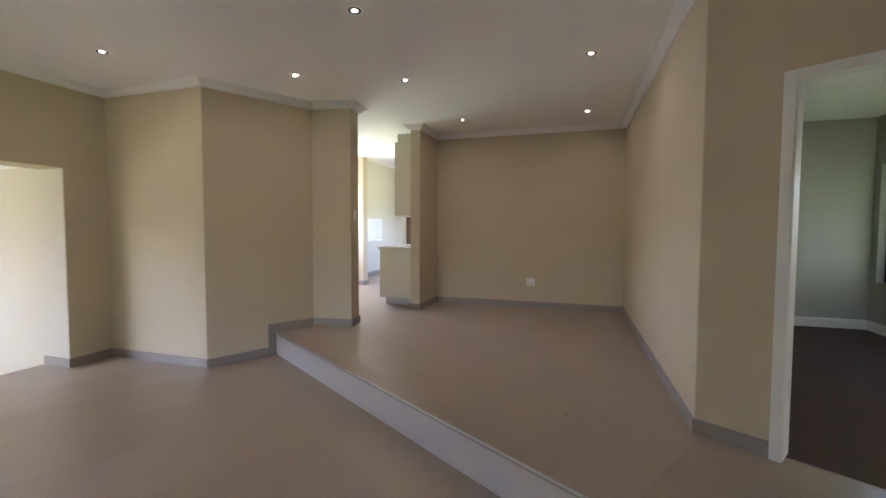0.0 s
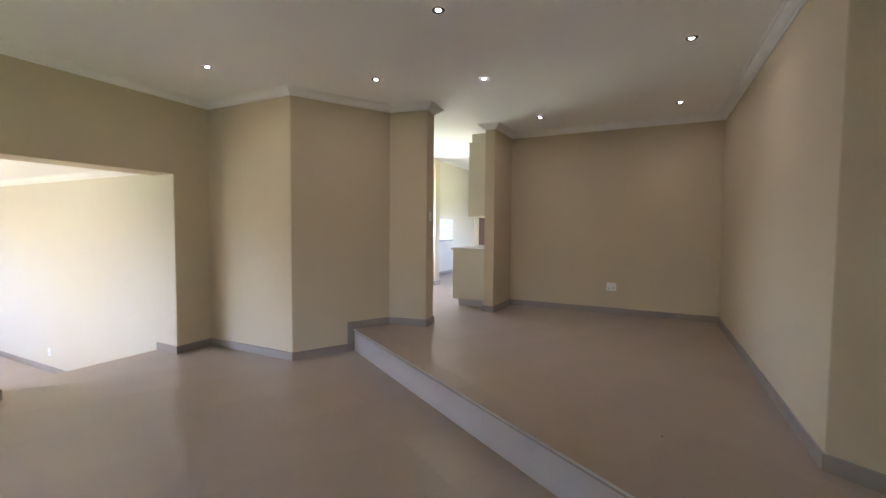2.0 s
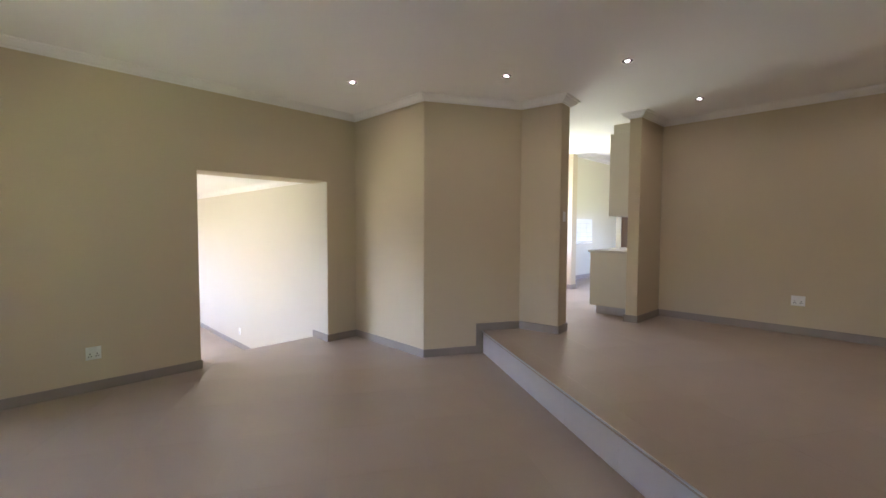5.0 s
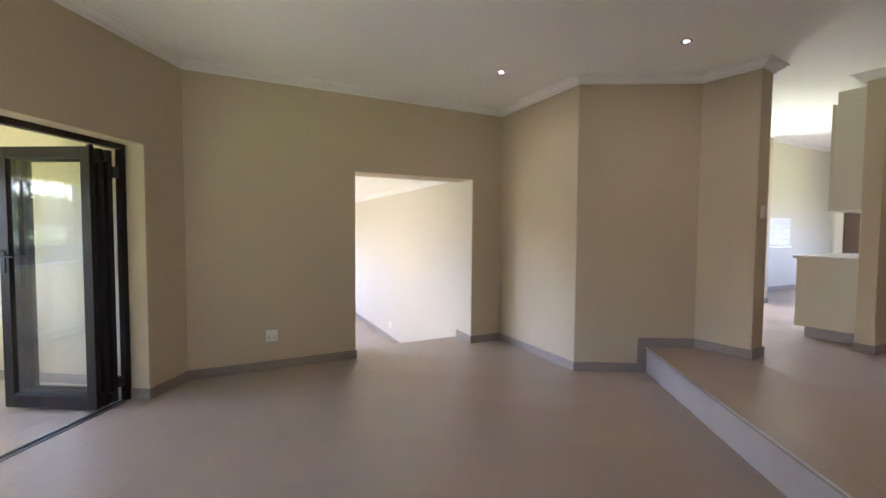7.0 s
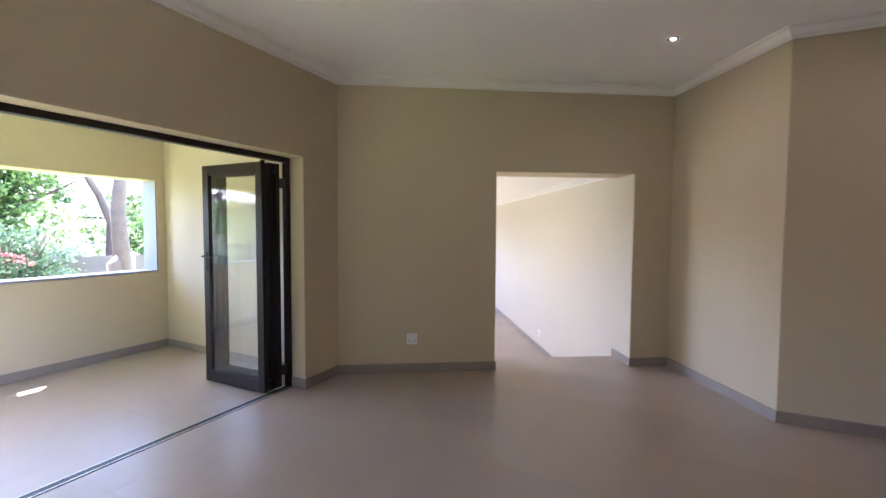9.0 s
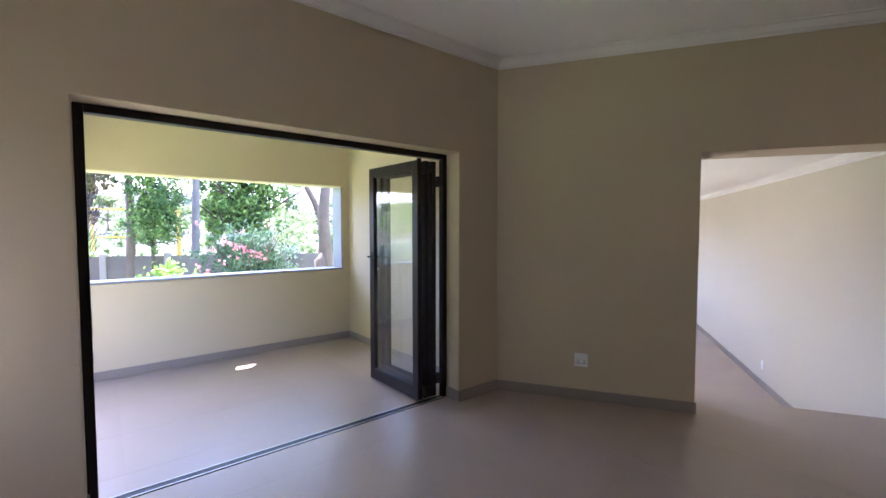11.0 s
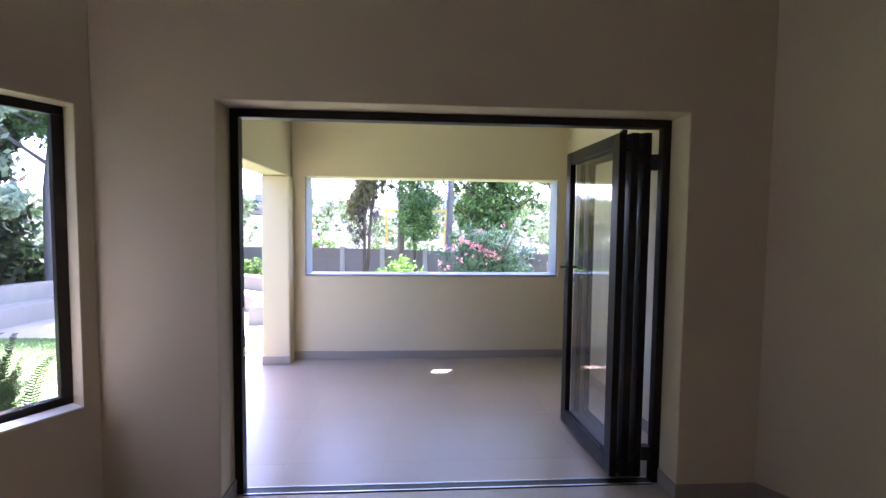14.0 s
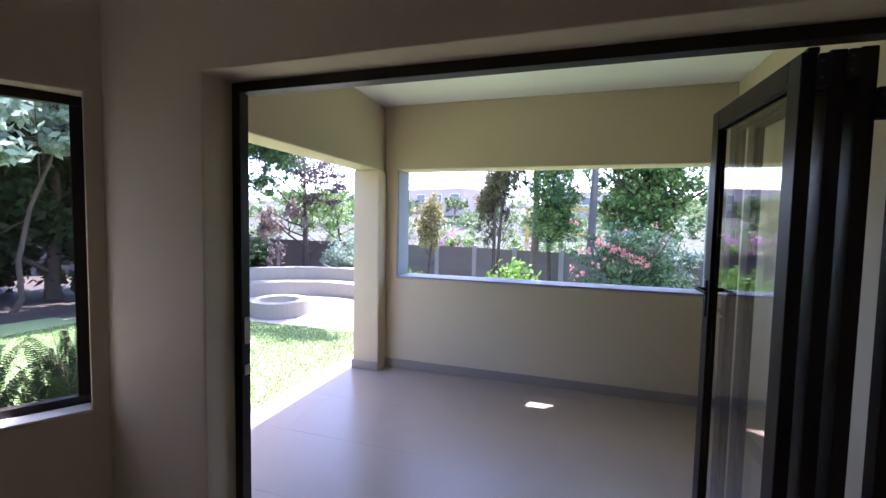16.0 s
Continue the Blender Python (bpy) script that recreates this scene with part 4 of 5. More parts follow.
# slim pale-barked trunk and dense cypress beside it
x, y = -11.63, 1.83
t = plant("tree", "slim tree with a peeling grey trunk", "tree")
wood("trunk", branchy((x, y, G(x, y)), (x + 0.1, y + 0.1, 5.2), 0.12, 21, 6, 0.7, 0.55), M_BARKPALE, t)
leaves("crown", [(x, y, 4.6, 0.8, 0.8, 0.8), (x + 0.1, y - 0.2, 2.6, 0.2, 0.25, 0.3)], 3300, 0.050, L_DARK, t, 12)
x, y = -11.2, 2.34
t = plant("conifer", "dense dark green upright conifer on a thin trunk", "tree")
wood("trunk", branchy((x, y, G(x, y)), (x, y, 4.8), 0.05, 22, 12, 0.4, 0.4), M_BARK, t)
leaves("crown", [(x, y, 1.55, 0.45, 0.5, 0.45), (x + 0.05, y + 0.08, 2.1, 0.5, 0.5, 0.55), (x, y - 0.1, 2.9, 0.45, 0.5, 0.7), (x, y, 3.9, 0.4, 0.4, 0.9)], 15400, 0.034, L_DARK, t, 13)
leaves("young_leaves", [(x + 0.3, y, 1.6, 0.3, 0.55, 0.5), (x + 0.3, y, 2.4, 0.25, 0.5, 0.8)], 2640, 0.037, L_MID, t, 14)

# palm trunk
x, y = -11.86, 3.12
t = plant("palm_tree", "tall grey ringed palm trunk with a high crown", "tree")
prof = [(G(x, y) + i * 0.16, 0.094 - 0.0006 * i + (0.008 if i % 2 else 0)) for i in range(46)]
wood("trunk", [([(x + 0.006 * i, y + 0.004 * i, zz) for i, (zz, r) in enumerate(prof)], [r for zz, r in prof])], M_BARKGREY, t, 12, 0.03)
top = Vector((x + 0.27, y + 0.18, prof[-1][0]))
rng = random.Random(5)
for i in range(16):
    a = i * 2.4
    w = Vector((math.cos(a), math.sin(a), 0))
    mid_ = [top + w * s * 2.0 + Vector((0, 0, 0.9 * s - 1.7 * s * s)) for s in (0, 0.25, 0.5, 0.75, 1)]
    verts, faces = [], []
    for s in range(28):
        k = s / 28 * 3.99
        p = mid_[int(k)].lerp(mid_[int(k) + 1], k % 1)
        n_ = Vector((-w.y, w.x, -0.45))
        for sg in (-1, 1):
            q = p + Vector((n_.x * sg, n_.y * sg, -0.45)) * 0.42 + w * 0.15
            o = len(verts)
            verts += [p, p + w * 0.05, q]
            faces.append((o, o + 1, o + 2))
    link("frond", verts, faces, L_MID, t)

# broad leafy tree
x, y = -12.3, 4.45
t = plant("tree", "broad dense tree with glossy green leaves", "tree")
wood("trunk", branchy((x, y, G(x, y)), (x, y, 4.2), 0.14, 23, 12, 1.4, 0.3), M_BARK, t)
leaves("crown", [(x, y, 2.4, 0.9, 1.15, 0.85), (x + 0.2, y + 0.8, 2.9, 0.6, 0.6, 0.4), (x, y - 0.5, 3.3, 0.9, 1.0, 0.8), (x, y - 0.1, 1.5, 0.6, 0.7, 0.5), (x, y + 0.4, 4.0, 1.0, 1.2, 0.8), (x, y - 0.75, 1.7, 0.5, 0.45, 0.8)], 13000, 0.06, L_MID, t, 15, clump=0.10)
# inner leaves in a darker green that stands for shade within the crown
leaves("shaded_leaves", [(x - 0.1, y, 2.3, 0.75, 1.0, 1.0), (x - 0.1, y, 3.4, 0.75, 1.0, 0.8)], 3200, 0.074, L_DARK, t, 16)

# oleander with blossoms
x, y = -9.44, 3.72
t = plant("oleander", "tall oleander shrub with pink blossom clusters", "shrub")
for i in range(9):
    wood("stem", [([(x, y, G(x, y)), (x + 0.1 * math.cos(i), y + 0.1 * math.sin(i), 0.2), (x + 0.55 * math.cos(i), y + 0.75 * math.sin(i), 1.3 + 0.1 * (i % 3))], [0.03, 0.022, 0.008])], M_BARK, t, 6)
leaves("crown", [(x, y - 0.3, 0.7, 0.6, 0.7, 0.55), (x, y + 0.45, 0.75, 0.6, 0.6, 0.65), (x, y, 1.25, 0.5, 0.6, 0.35)], 5200, 0.030, L_OLEANDER, t, 17, 3.2)
# low inner leaves coloured darker in place of the shrub's own shade
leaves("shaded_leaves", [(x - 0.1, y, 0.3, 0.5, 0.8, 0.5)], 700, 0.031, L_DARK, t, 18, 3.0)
rngb = random.Random(9)
blooms = []
for i in range(17):
    bx, by, bz = x + 0.35 + rngb.uniform(-0.2, 0.25), y + rngb.uniform(-1.0, 0.5), rngb.uniform(0.3, 1.62)
    blooms += [(bx + rngb.uniform(-0.05, 0.05), by + rngb.uniform(-0.09, 0.09), bz + rngb.uniform(-0.06, 0.06), 0.032, 0.036, 0.03) for _ in range(4)]
for i in range(11):
    blooms += [(x + 0.45 + 0.05 * math.sin(i * 2), y - 0.5 + 0.075 * i + rngb.uniform(-0.03, 0.03), 1.27 - 0.035 * i + rngb.uniform(-0.06, 0.06), 0.045, 0.045, 0.04) for _ in range(3)]
leaves("blossom", blooms, 2600, 0.032, L_PINK, t, 19, 1.2, 0.6)

# bluish shrub to the side of the oleander
x, y = -10.3, 4.35
t = plant("shrub", "loose grey-green leafy shrub by the boundary", "shrub")
for i in range(7):
    wood("stem", [([(x, y, G(x, y)), (x + 0.5 * math.cos(i * 1.3), y + 0.6 * math.sin(i * 1.3), 0.9)], [0.025, 0.008])], M_BARK, t, 6)
leaves("crown", [(x, y, 0.7, 0.6, 0.8, 0.6), (x, y - 0.4, 1.2, 0.5, 0.5, 0.45), (x + 0.2, y + 0.35, 0.8, 0.35, 0.35, 0.4)], 2100, 0.037, L_GREY, t, 20, 2.6)

# bright bush just outside the patio opening
x, y = -6.75, 2.1
t = plant("bush", "low bright lime-green leafy bush outside the patio", "shrub")
for i in range(8):
    wood("stem", [([(x, y, G(x, y)), (x + 0.2 * math.cos(i), y + 0.3 * math.sin(i), 0.75)], [0.02, 0.006])], M_BARK, t, 6)
leaves("crown", [(x, y, 0.72, 0.3, 0.3, 0.34), (x, y - 0.2, 0.66, 0.25, 0.22, 0.26), (x, y + 0.25, 0.62, 0.25, 0.2, 0.22), (x, y, 0.3, 0.35, 0.45, 0.35)], 4180, 0.037, L_LIGHT, t, 25, 2.0)

# clipped golden tree
x, y = -11.18, -0.58
t = plant("topiary_tree", "small golden-green weeping tree on a short stem", "tree")
wood("trunk", branchy((x, y, G(x, y)), (x, y, 1.8), 0.045, 26, 6, 0.3, 0.5), M_BARK, t)
leaves("crown", [(x, y, 1.75, 0.3, 0.33, 0.38), (x + 0.03, y - 0.1, 1.35, 0.27, 0.27, 0.4), (x, y + 0.12, 1.15, 0.15, 0.16, 0.3)], 5720, 0.034, L_GOLD, t, 27, 2.2, droop=0.8)

# pale thick trunk and thin crooked tree
x, y = -8.49, 5.12
t = plant("tree", "tree with a thick pale knotted trunk", "tree")
wood("trunk", branchy((x, y, G(x, y)), (x + 0.05, y + 0.05, 5.0), 0.155, 28, 6, 1.2, 0.62) + [([(x, y - 0.1, G(x, y)), (x + 0.03, y - 0.2, 0.85), (x + 0.05, y - 0.16, 1.0)], [0.14, 0.11, 0.02])], M_BARKTAN, t, 12, 0.08)
leaves("crown", [(x, y, 4.6, 1.3, 1.3, 0.8), (x - 0.4, y + 0.6, 3.9, 0.6, 0.6, 0.5)], 5720, 0.062, L_MID, t, 29)
x, y = -10.99, 5.91
t = plant("tree", "thin crooked bare-branched tree", "tree")
wood("trunk", [([(x, y, G(x, y)), (x + 0.05, y + 0.1, 0.5), (x, y + 0.16, 1.6), (x + 0.1, y - 0.1, 2.2), (x, y - 0.6, 3.2), (x, y - 0.9, 4.3)], [0.13, 0.11, 0.09, 0.07, 0.05, 0.02]),
               ([(x, y + 0.16, 1.6), (x, y + 0.35, 1.9)], [0.06, 0.03]), ([(x, y - 0.6, 3.2), (x, y - 0.3, 3.7), (x, y - 0.2, 4.2)], [0.04, 0.03, 0.01]), ([(x, y - 0.62, 3.25), (x, y - 1.2, 3.6)], [0.03, 0.01])], M_BARKTAN, t, 8)
leaves("crown", [(x, y - 0.4, 4.3, 0.8, 1.0, 0.5), (x, y + 0.6, 3.4, 0.4, 0.4, 0.4)], 1980, 0.056, L_MID, t, 30)

# boundary wall of precast panels and posts
def precast(name, points, top, label, pitch=1.3):
    wall_ = structure(new(name), label, "garden wall")
    panel = post = None
    for a, b in zip(points, points[1:]):
        a, b = Vector((*a, 0)), Vector((*b, 0))
        n = max(1, round((b - a).length / pitch))
        turn = math.degrees(math.atan2(b.y - a.y, b.x - a.x))
        step_ = (b - a).length / n
        for i in range(n + 1):
            p = a + (b - a) * (i / n)
            if post is None:
                post = box("post", (-0.06, -0.06, -2.2), (0.06, 0.06, 0.04), M_POST, wall_, bevel=0.01)
                ob = post
            else:
                ob = new("post", post.data)
                ob.parent = wall_
            ob.matrix_world = pose(p.x, p.y, top, 0, 0, turn)
            if i < n:
                p = p + (b - a) * (0.5 / n)
                for r in range(6):
                    if panel is None:
                        side_ = [p_ for g in range(5) for p_ in ((-0.008, -0.299 + g * 0.06), (-0.036, -0.287 + g * 0.06), (-0.03, -0.249 + g * 0.06), (-0.008, -0.243 + g * 0.06))] + [(0.02, 0.0), (0.02, -0.299)]
                        k_ = len(side_)
                        v = [(sx * 0.5, sy, z_) for sx in (-1, 1) for sy, z_ in side_]
                        panel = link("panel", v, [(q, (q + 1) % k_, k_ + (q + 1) % k_, k_ + q) for q in range(k_)] + [tuple(range(k_))[::-1], tuple(range(k_, 2 * k_))], M_PRECAST, wall_)
                        ob = panel
                    else:
                        ob = new("panel", panel.data)
                        ob.parent = wall_
                    ob.matrix_world = pose(p.x, p.y, top - 0.02 - r * 0.3, 0, 0, turn) @ Matrix.Diagonal((step_ - 0.06, 1, 1, 1))
    return wall_


precast("garden_wall", [(-9.0, 8.2), (-12.3, 0.3), (-12.7, -3.0), (-13.4, -9.0), (-9.0, -15.0), (0.0, -16.0)], 0.92, "grey-brown precast concrete boundary wall with posts")
slat_fence = structure(new("slat_fence"), "white horizontal slat fence above the boundary wall", "fence")
fa, fb = Vector((-9.9, 6.9, 0)), Vector((-8.2, 9.8, 0))
for i in range(6):
    bar("slat", fa + Vector((0, 0, 1.02 + i * 0.075)), fb + Vector((0, 0, 1.02 + i * 0.075)), 0.035, 0.02, M_DOORFRAME, slat_fence, up=(0, 0, 1))
for k in (0.0, 0.5, 1.0):
    p = fa.lerp(fb, k) + Vector((-0.05, 0.03, 0))
    bar("post", p + Vector((0, 0, -1.3)), p + Vector((0, 0, 1.45)), 0.05, 0.05, M_DOORFRAME, slat_fence, up=(1, 0, 0))


# fire pit with curved bench
def ring(name, cx, cy, r0, r1, z0, z1, a0, a1, mat, parent=None, n=40, bevel=0.012):
    full = abs(a1 - a0) >= 359.9
    verts, faces = [], []
    m = n if full else n + 1
    for i in range(m):
        a = radians(a0 + (a1 - a0) * i / n)
        for r, z_ in ((r0, z0), (r0, z1), (r1, z1), (r1, z0)):
            verts.append((cx + r * math.cos(a), cy + r * math.sin(a), z_))
    for i in range(n):
        j = (i + 1) % m
        faces += [(i * 4 + k, i * 4 + (k + 1) % 4, j * 4 + (k + 1) % 4, j * 4 + k) for k in range(4)]
    if not full:
        faces += [(0, 1, 2, 3), tuple((m - 1) * 4 + k for k in (3, 2, 1, 0))]
    return link(name, verts, faces, mat, parent, bevel=bevel)


CXP, CYP, ZP = -8.15, -2.62, -0.30
structure(ring("paving", CXP, CYP, 0.02, 2.7, ZP - 0.3, ZP + 0.03, 0, 360, M_PAVE, None, 48, 0), "pale round paved fire pit terrace", "paving")
pit = tagged(new("fire_pit"), "round plastered fire pit with a thick rim", "fire pit")
ring("wall", CXP + 0.05, CYP + 0.05, 0.36, 0.54, ZP + 0.03, ZP + 0.31, 0, 360, M_PLASTER, pit)
ring("hearth", CXP + 0.05, CYP + 0.05, 0.01, 0.36, ZP + 0.03, ZP + 0.08, 0, 360, M_POST, pit, 24, 0)
M_PALE = material("pale_plaster", (0.34, 0.345, 0.29), 0.75, vary=0.05, scale=2, fine=120, bump=0.002)
bench = tagged(new("garden_bench"), "curved plastered garden bench with a square niched end", "bench")
ring("seat", CXP, CYP, 1.95, 2.42, ZP, ZP + 0.36, 92, 296, M_PLASTER, bench)
ring("back", CXP, CYP, 2.421, 2.72, ZP, ZP + 0.66, 88, 300, M_PLASTER, bench)
# square end of the bench with a niche for firewood in its sunny side
C0, L0, C1 = Vector((-6.57, -4.03)), Vector((-6.48, -4.74)), Vector((-7.32, -4.40))
along, inward = (C1 - C0).normalized(), (L0 - C0)
end_at = lambda a, k: tuple(C0 + along * a + inward * k)
for a0, a1, k0, k1, z0, z1 in ((0, 0.13, 0, 0.42, ZP - 0.1, ZP + 0.66), (0.46, 0.8, 0, 0.42, ZP - 0.1, ZP + 0.66), (0.131, 0.459, 0, 0.42, ZP - 0.1, ZP + 0.12), (0.131, 0.459, 0, 0.42, ZP + 0.54, ZP + 0.66), (0, 0.8, 0.421, 1, ZP - 0.1, ZP + 0.66)):
    prism("end_block", [end_at(a0, k0), end_at(a1, k0), end_at(a1, k1), end_at(a0, k1)], z0, z1, M_PALE, bench)
prism("cap", [end_at(-0.004, -0.005), end_at(0.81, -0.005), end_at(0.81, 1.005), end_at(-0.004, 1.005)], ZP + 0.661, ZP + 0.685, M_PALE, bench)


# trees at the side of the garden
def garden_tree(x, y, h, r, seed, leafmat, label, leaf=0.1, count=7000, blobs=(), bark=None, radius=0.13, first=0.35, lean=(0, 0), crook=0.0):
    t_ = plant("tree", label, "tree")
    z_ = G(x, y)
    limbs = branchy((x, y, z_ - 0.05), (x + lean[0], y + lean[1], z_ + h), radius, seed, 10, r * 0.8, first)
    if crook:
        bent = [p + Vector((-0.9, 0.45, 0)) * crook * math.sin(k * 1.9) for k, p in enumerate(limbs[0][0])]
        limbs[0] = (bent, limbs[0][1])
    wood("trunk", limbs, bark or M_BARK, t_)
    rg = random.Random(seed)
    bl = list(blobs) or [(x + lean[0] + rg.uniform(-0.7, 0.7) * r, y + lean[1] + rg.uniform(-0.7, 0.7) * r, z_ + h * rg.uniform(0.7, 1.05), r * rg.uniform(0.4, 0.65), r * rg.uniform(0.4, 0.65), r * rg.uniform(0.22, 0.36)) for _ in range(11)]
    leaves("crown", bl, count, leaf, leafmat, t_, seed)
    return t_


garden_tree(-5.95, -6.35, 4.6, 2.3, 41, L_SUNLIT, "large shade tree with leaves paled for sunlight and a crooked trunk", 0.085, 15000, bark=M_BARK, radius=0.045, first=0.5, lean=(-0.75, 0.4), crook=0.09,
            blobs=[(-6.2 + 0.9 * math.cos(i * 2.1), -5.5 + 0.7 * math.sin(i * 2.1) + 0.1 * (i % 3), 2.5 + 0.17 * i, 0.5 + 0.05 * (i % 4), 0.5 + 0.05 * (i % 3), 0.22 + 0.04 * (i % 2)) for i in range(13)])
garden_tree(-4.0, -6.4, 5.2, 2.5, 42, L_GREY, "large leafy shade tree over the lawn", 0.055, 38000, first=0.36)
garden_tree(-8.5, -6.4, 4.6, 1.6, 67, L_SUNLIT, "leafy shade tree with leaves paled for sunlight", 0.085, 13000, first=0.45, radius=0.05,
            blobs=[(-8.1 + 0.8 * math.cos(i * 2.3), -5.75 + 0.6 * math.sin(i * 2.3), 1.75 + 0.21 * i, 0.45 + 0.05 * (i % 4), 0.45 + 0.05 * (i % 3), 0.22 + 0.03 * (i % 3)) for i in range(13)])
# backdrop of trees whose leaf colour carries the shade
for x, y, h, sd in ((-11.9, -8.4, 5.6, 59), (-10.2, -8.3, 6.0, 66), (-7.5, -8.0, 6.0, 57), (-5.4, -8.4, 6.0, 58), (-8.6, -8.6, 6.2, 43), (-6.6, -9.8, 6.6, 44), (-4.4, -10.2, 6.4, 45), (-2.0, -9.4, 6.2, 49), (0.6, -8.6, 6.0, 50)):
    rg0 = random.Random(sd)
    bl0 = [(x + rg0.uniform(-1.5, 1.5), y + rg0.uniform(-0.8, 0.8), k, 1.25, 0.9, 0.8) for k in (0.4, 0.9, 1.5, 2.1, 2.7, 3.3, 3.9, 4.6, 5.3, 6.0)]
    garden_tree(x, y, h, 2.4, sd, L_SHADE, "tall dense evergreen tree by the boundary, leaves darkened for shade", 0.12, 20000, bl0, first=0.1)
# high clumps towards the lawn are added out of view to shade lawn and bench
garden_tree(-10.3, -5.6, 6.5, 2.1, 46, L_DARK, "tall conifer-like tree with a grey trunk", 0.05, 42000, bark=M_BARKGREY, radius=0.17, first=0.42, lean=(-0.1, 0.1),
            blobs=[(-10.4, -5.5, 5.6, 1.3, 1.3, 0.9), (-10.1, -5.0, 4.4, 1.0, 1.1, 0.7), (-10.8, -6.0, 4.0, 0.9, 0.9, 0.6), (-10.0, -4.3, 3.6, 0.6, 0.7, 0.4), (-9.4, -3.2, 5.3, 1.0, 1.1, 0.5), (-9.1, -1.9, 5.1, 0.8, 1.0, 0.35), (-9.6, -4.2, 5.8, 0.9, 1.0, 0.6), (-8.6, -1.4, 4.9, 0.7, 0.9, 0.35), (-8.5, -0.9, 4.7, 0.55, 0.6, 0.3), (-8.3, -1.9, 4.9, 0.6, 0.6, 0.3), (-10.4, -5.0, 3.5, 0.8, 0.8, 0.5), (-10.4, -4.3, 3.1, 0.65, 0.6, 0.45), (-10.4, -4.9, 2.5, 0.5, 0.5, 0.4), (-10.3, -3.9, 3.6, 0.55, 0.5, 0.35)])
t = garden_tree(-11.6, -4.5, 3.6, 1.5, 47, L_TWIG, "sparse twiggy tree with dry hanging leaves", 0.042, 5200, first=0.25, radius=0.09,
                blobs=[(-11.6, -4.2, 2.9, 0.9, 0.9, 0.28), (-11.5, -3.6, 2.5, 0.7, 0.7, 0.22), (-11.7, -4.9, 3.3, 0.8, 0.8, 0.3), (-11.6, -3.3, 3.2, 0.6, 0.6, 0.2), (-11.6, -4.0, 2.1, 0.6, 0.6, 0.2)])
leaves("hanging_leaves", [(-11.3, -5.5, 1.35, 0.35, 0.4, 0.5), (-11.3, -5.2, 0.7, 0.25, 0.3, 0.45), (-11.4, -4.7, 1.7, 0.4, 0.4, 0.3)], 1500, 0.055, L_RUST, t, 147, 2.6, droop=1.5)
garden_tree(-12.2, -3.2, 2.6, 1.2, 48, L_MID, "sparse thin leaning garden tree", 0.05, 3000, first=0.35, lean=(0, -0.9), radius=0.06)


def shrub(x, y, r, h, mat, seed, label, count=2500, leaf=0.07, blossom=None):
    count, leaf = count * 2, leaf * 0.7
    t_ = plant("shrub", label, "shrub")
    z_ = G(x, y)
    for i in range(6):
        wood("stem", [([(x, y, z_), (x + r * 0.5 * math.cos(i), y + r * 0.5 * math.sin(i), z_ + h * 0.7)], [0.025, 0.008])], M_BARK, t_, 6)
    rg = random.Random(seed)
    bl = [(x + rg.uniform(-0.5, 0.5) * r, y + rg.uniform(-0.5, 0.5) * r, z_ + h * rg.uniform(0.35, 0.75), r * 0.55, r * 0.55, h * 0.3) for _ in range(7)]
    leaves("crown", bl, count, leaf, mat, t_, seed)
    if blossom:
        leaves("blossom", bl, count, leaf * 0.8, blossom, t_, seed + 1, 1.3)
    return t_


shrub(-11.4, -2.9, 0.75, 1.55, L_GREY, 51, "rounded grey-green shrub behind the bench", 3000, 0.06)
shrub(-11.9, -1.7, 0.6, 1.3, L_MID, 52, "leafy green shrub by the boundary wall", 2000, 0.06)
shrub(-14.2, -1.2, 1.0, 2.2, L_MID, 53, "purple-blossomed creeper shrub beyond the wall", 2500, 0.08, L_PURPLE)
shrub(-14.6, 0.6, 1.1, 2.15, L_MID, 54, "purple-blossomed creeper shrub beyond the wall", 2500, 0.08, L_PURPLE)
shrub(-13.8, 4.4, 1.3, 3.0, L_GREY, 55, "pale green shrub beyond the wall", 2500, 0.1)
shrub(-11.0, 7.4, 1.2, 3.4, L_DARK, 56, "dark green hedge shrub beyond the wall", 3500, 0.09)

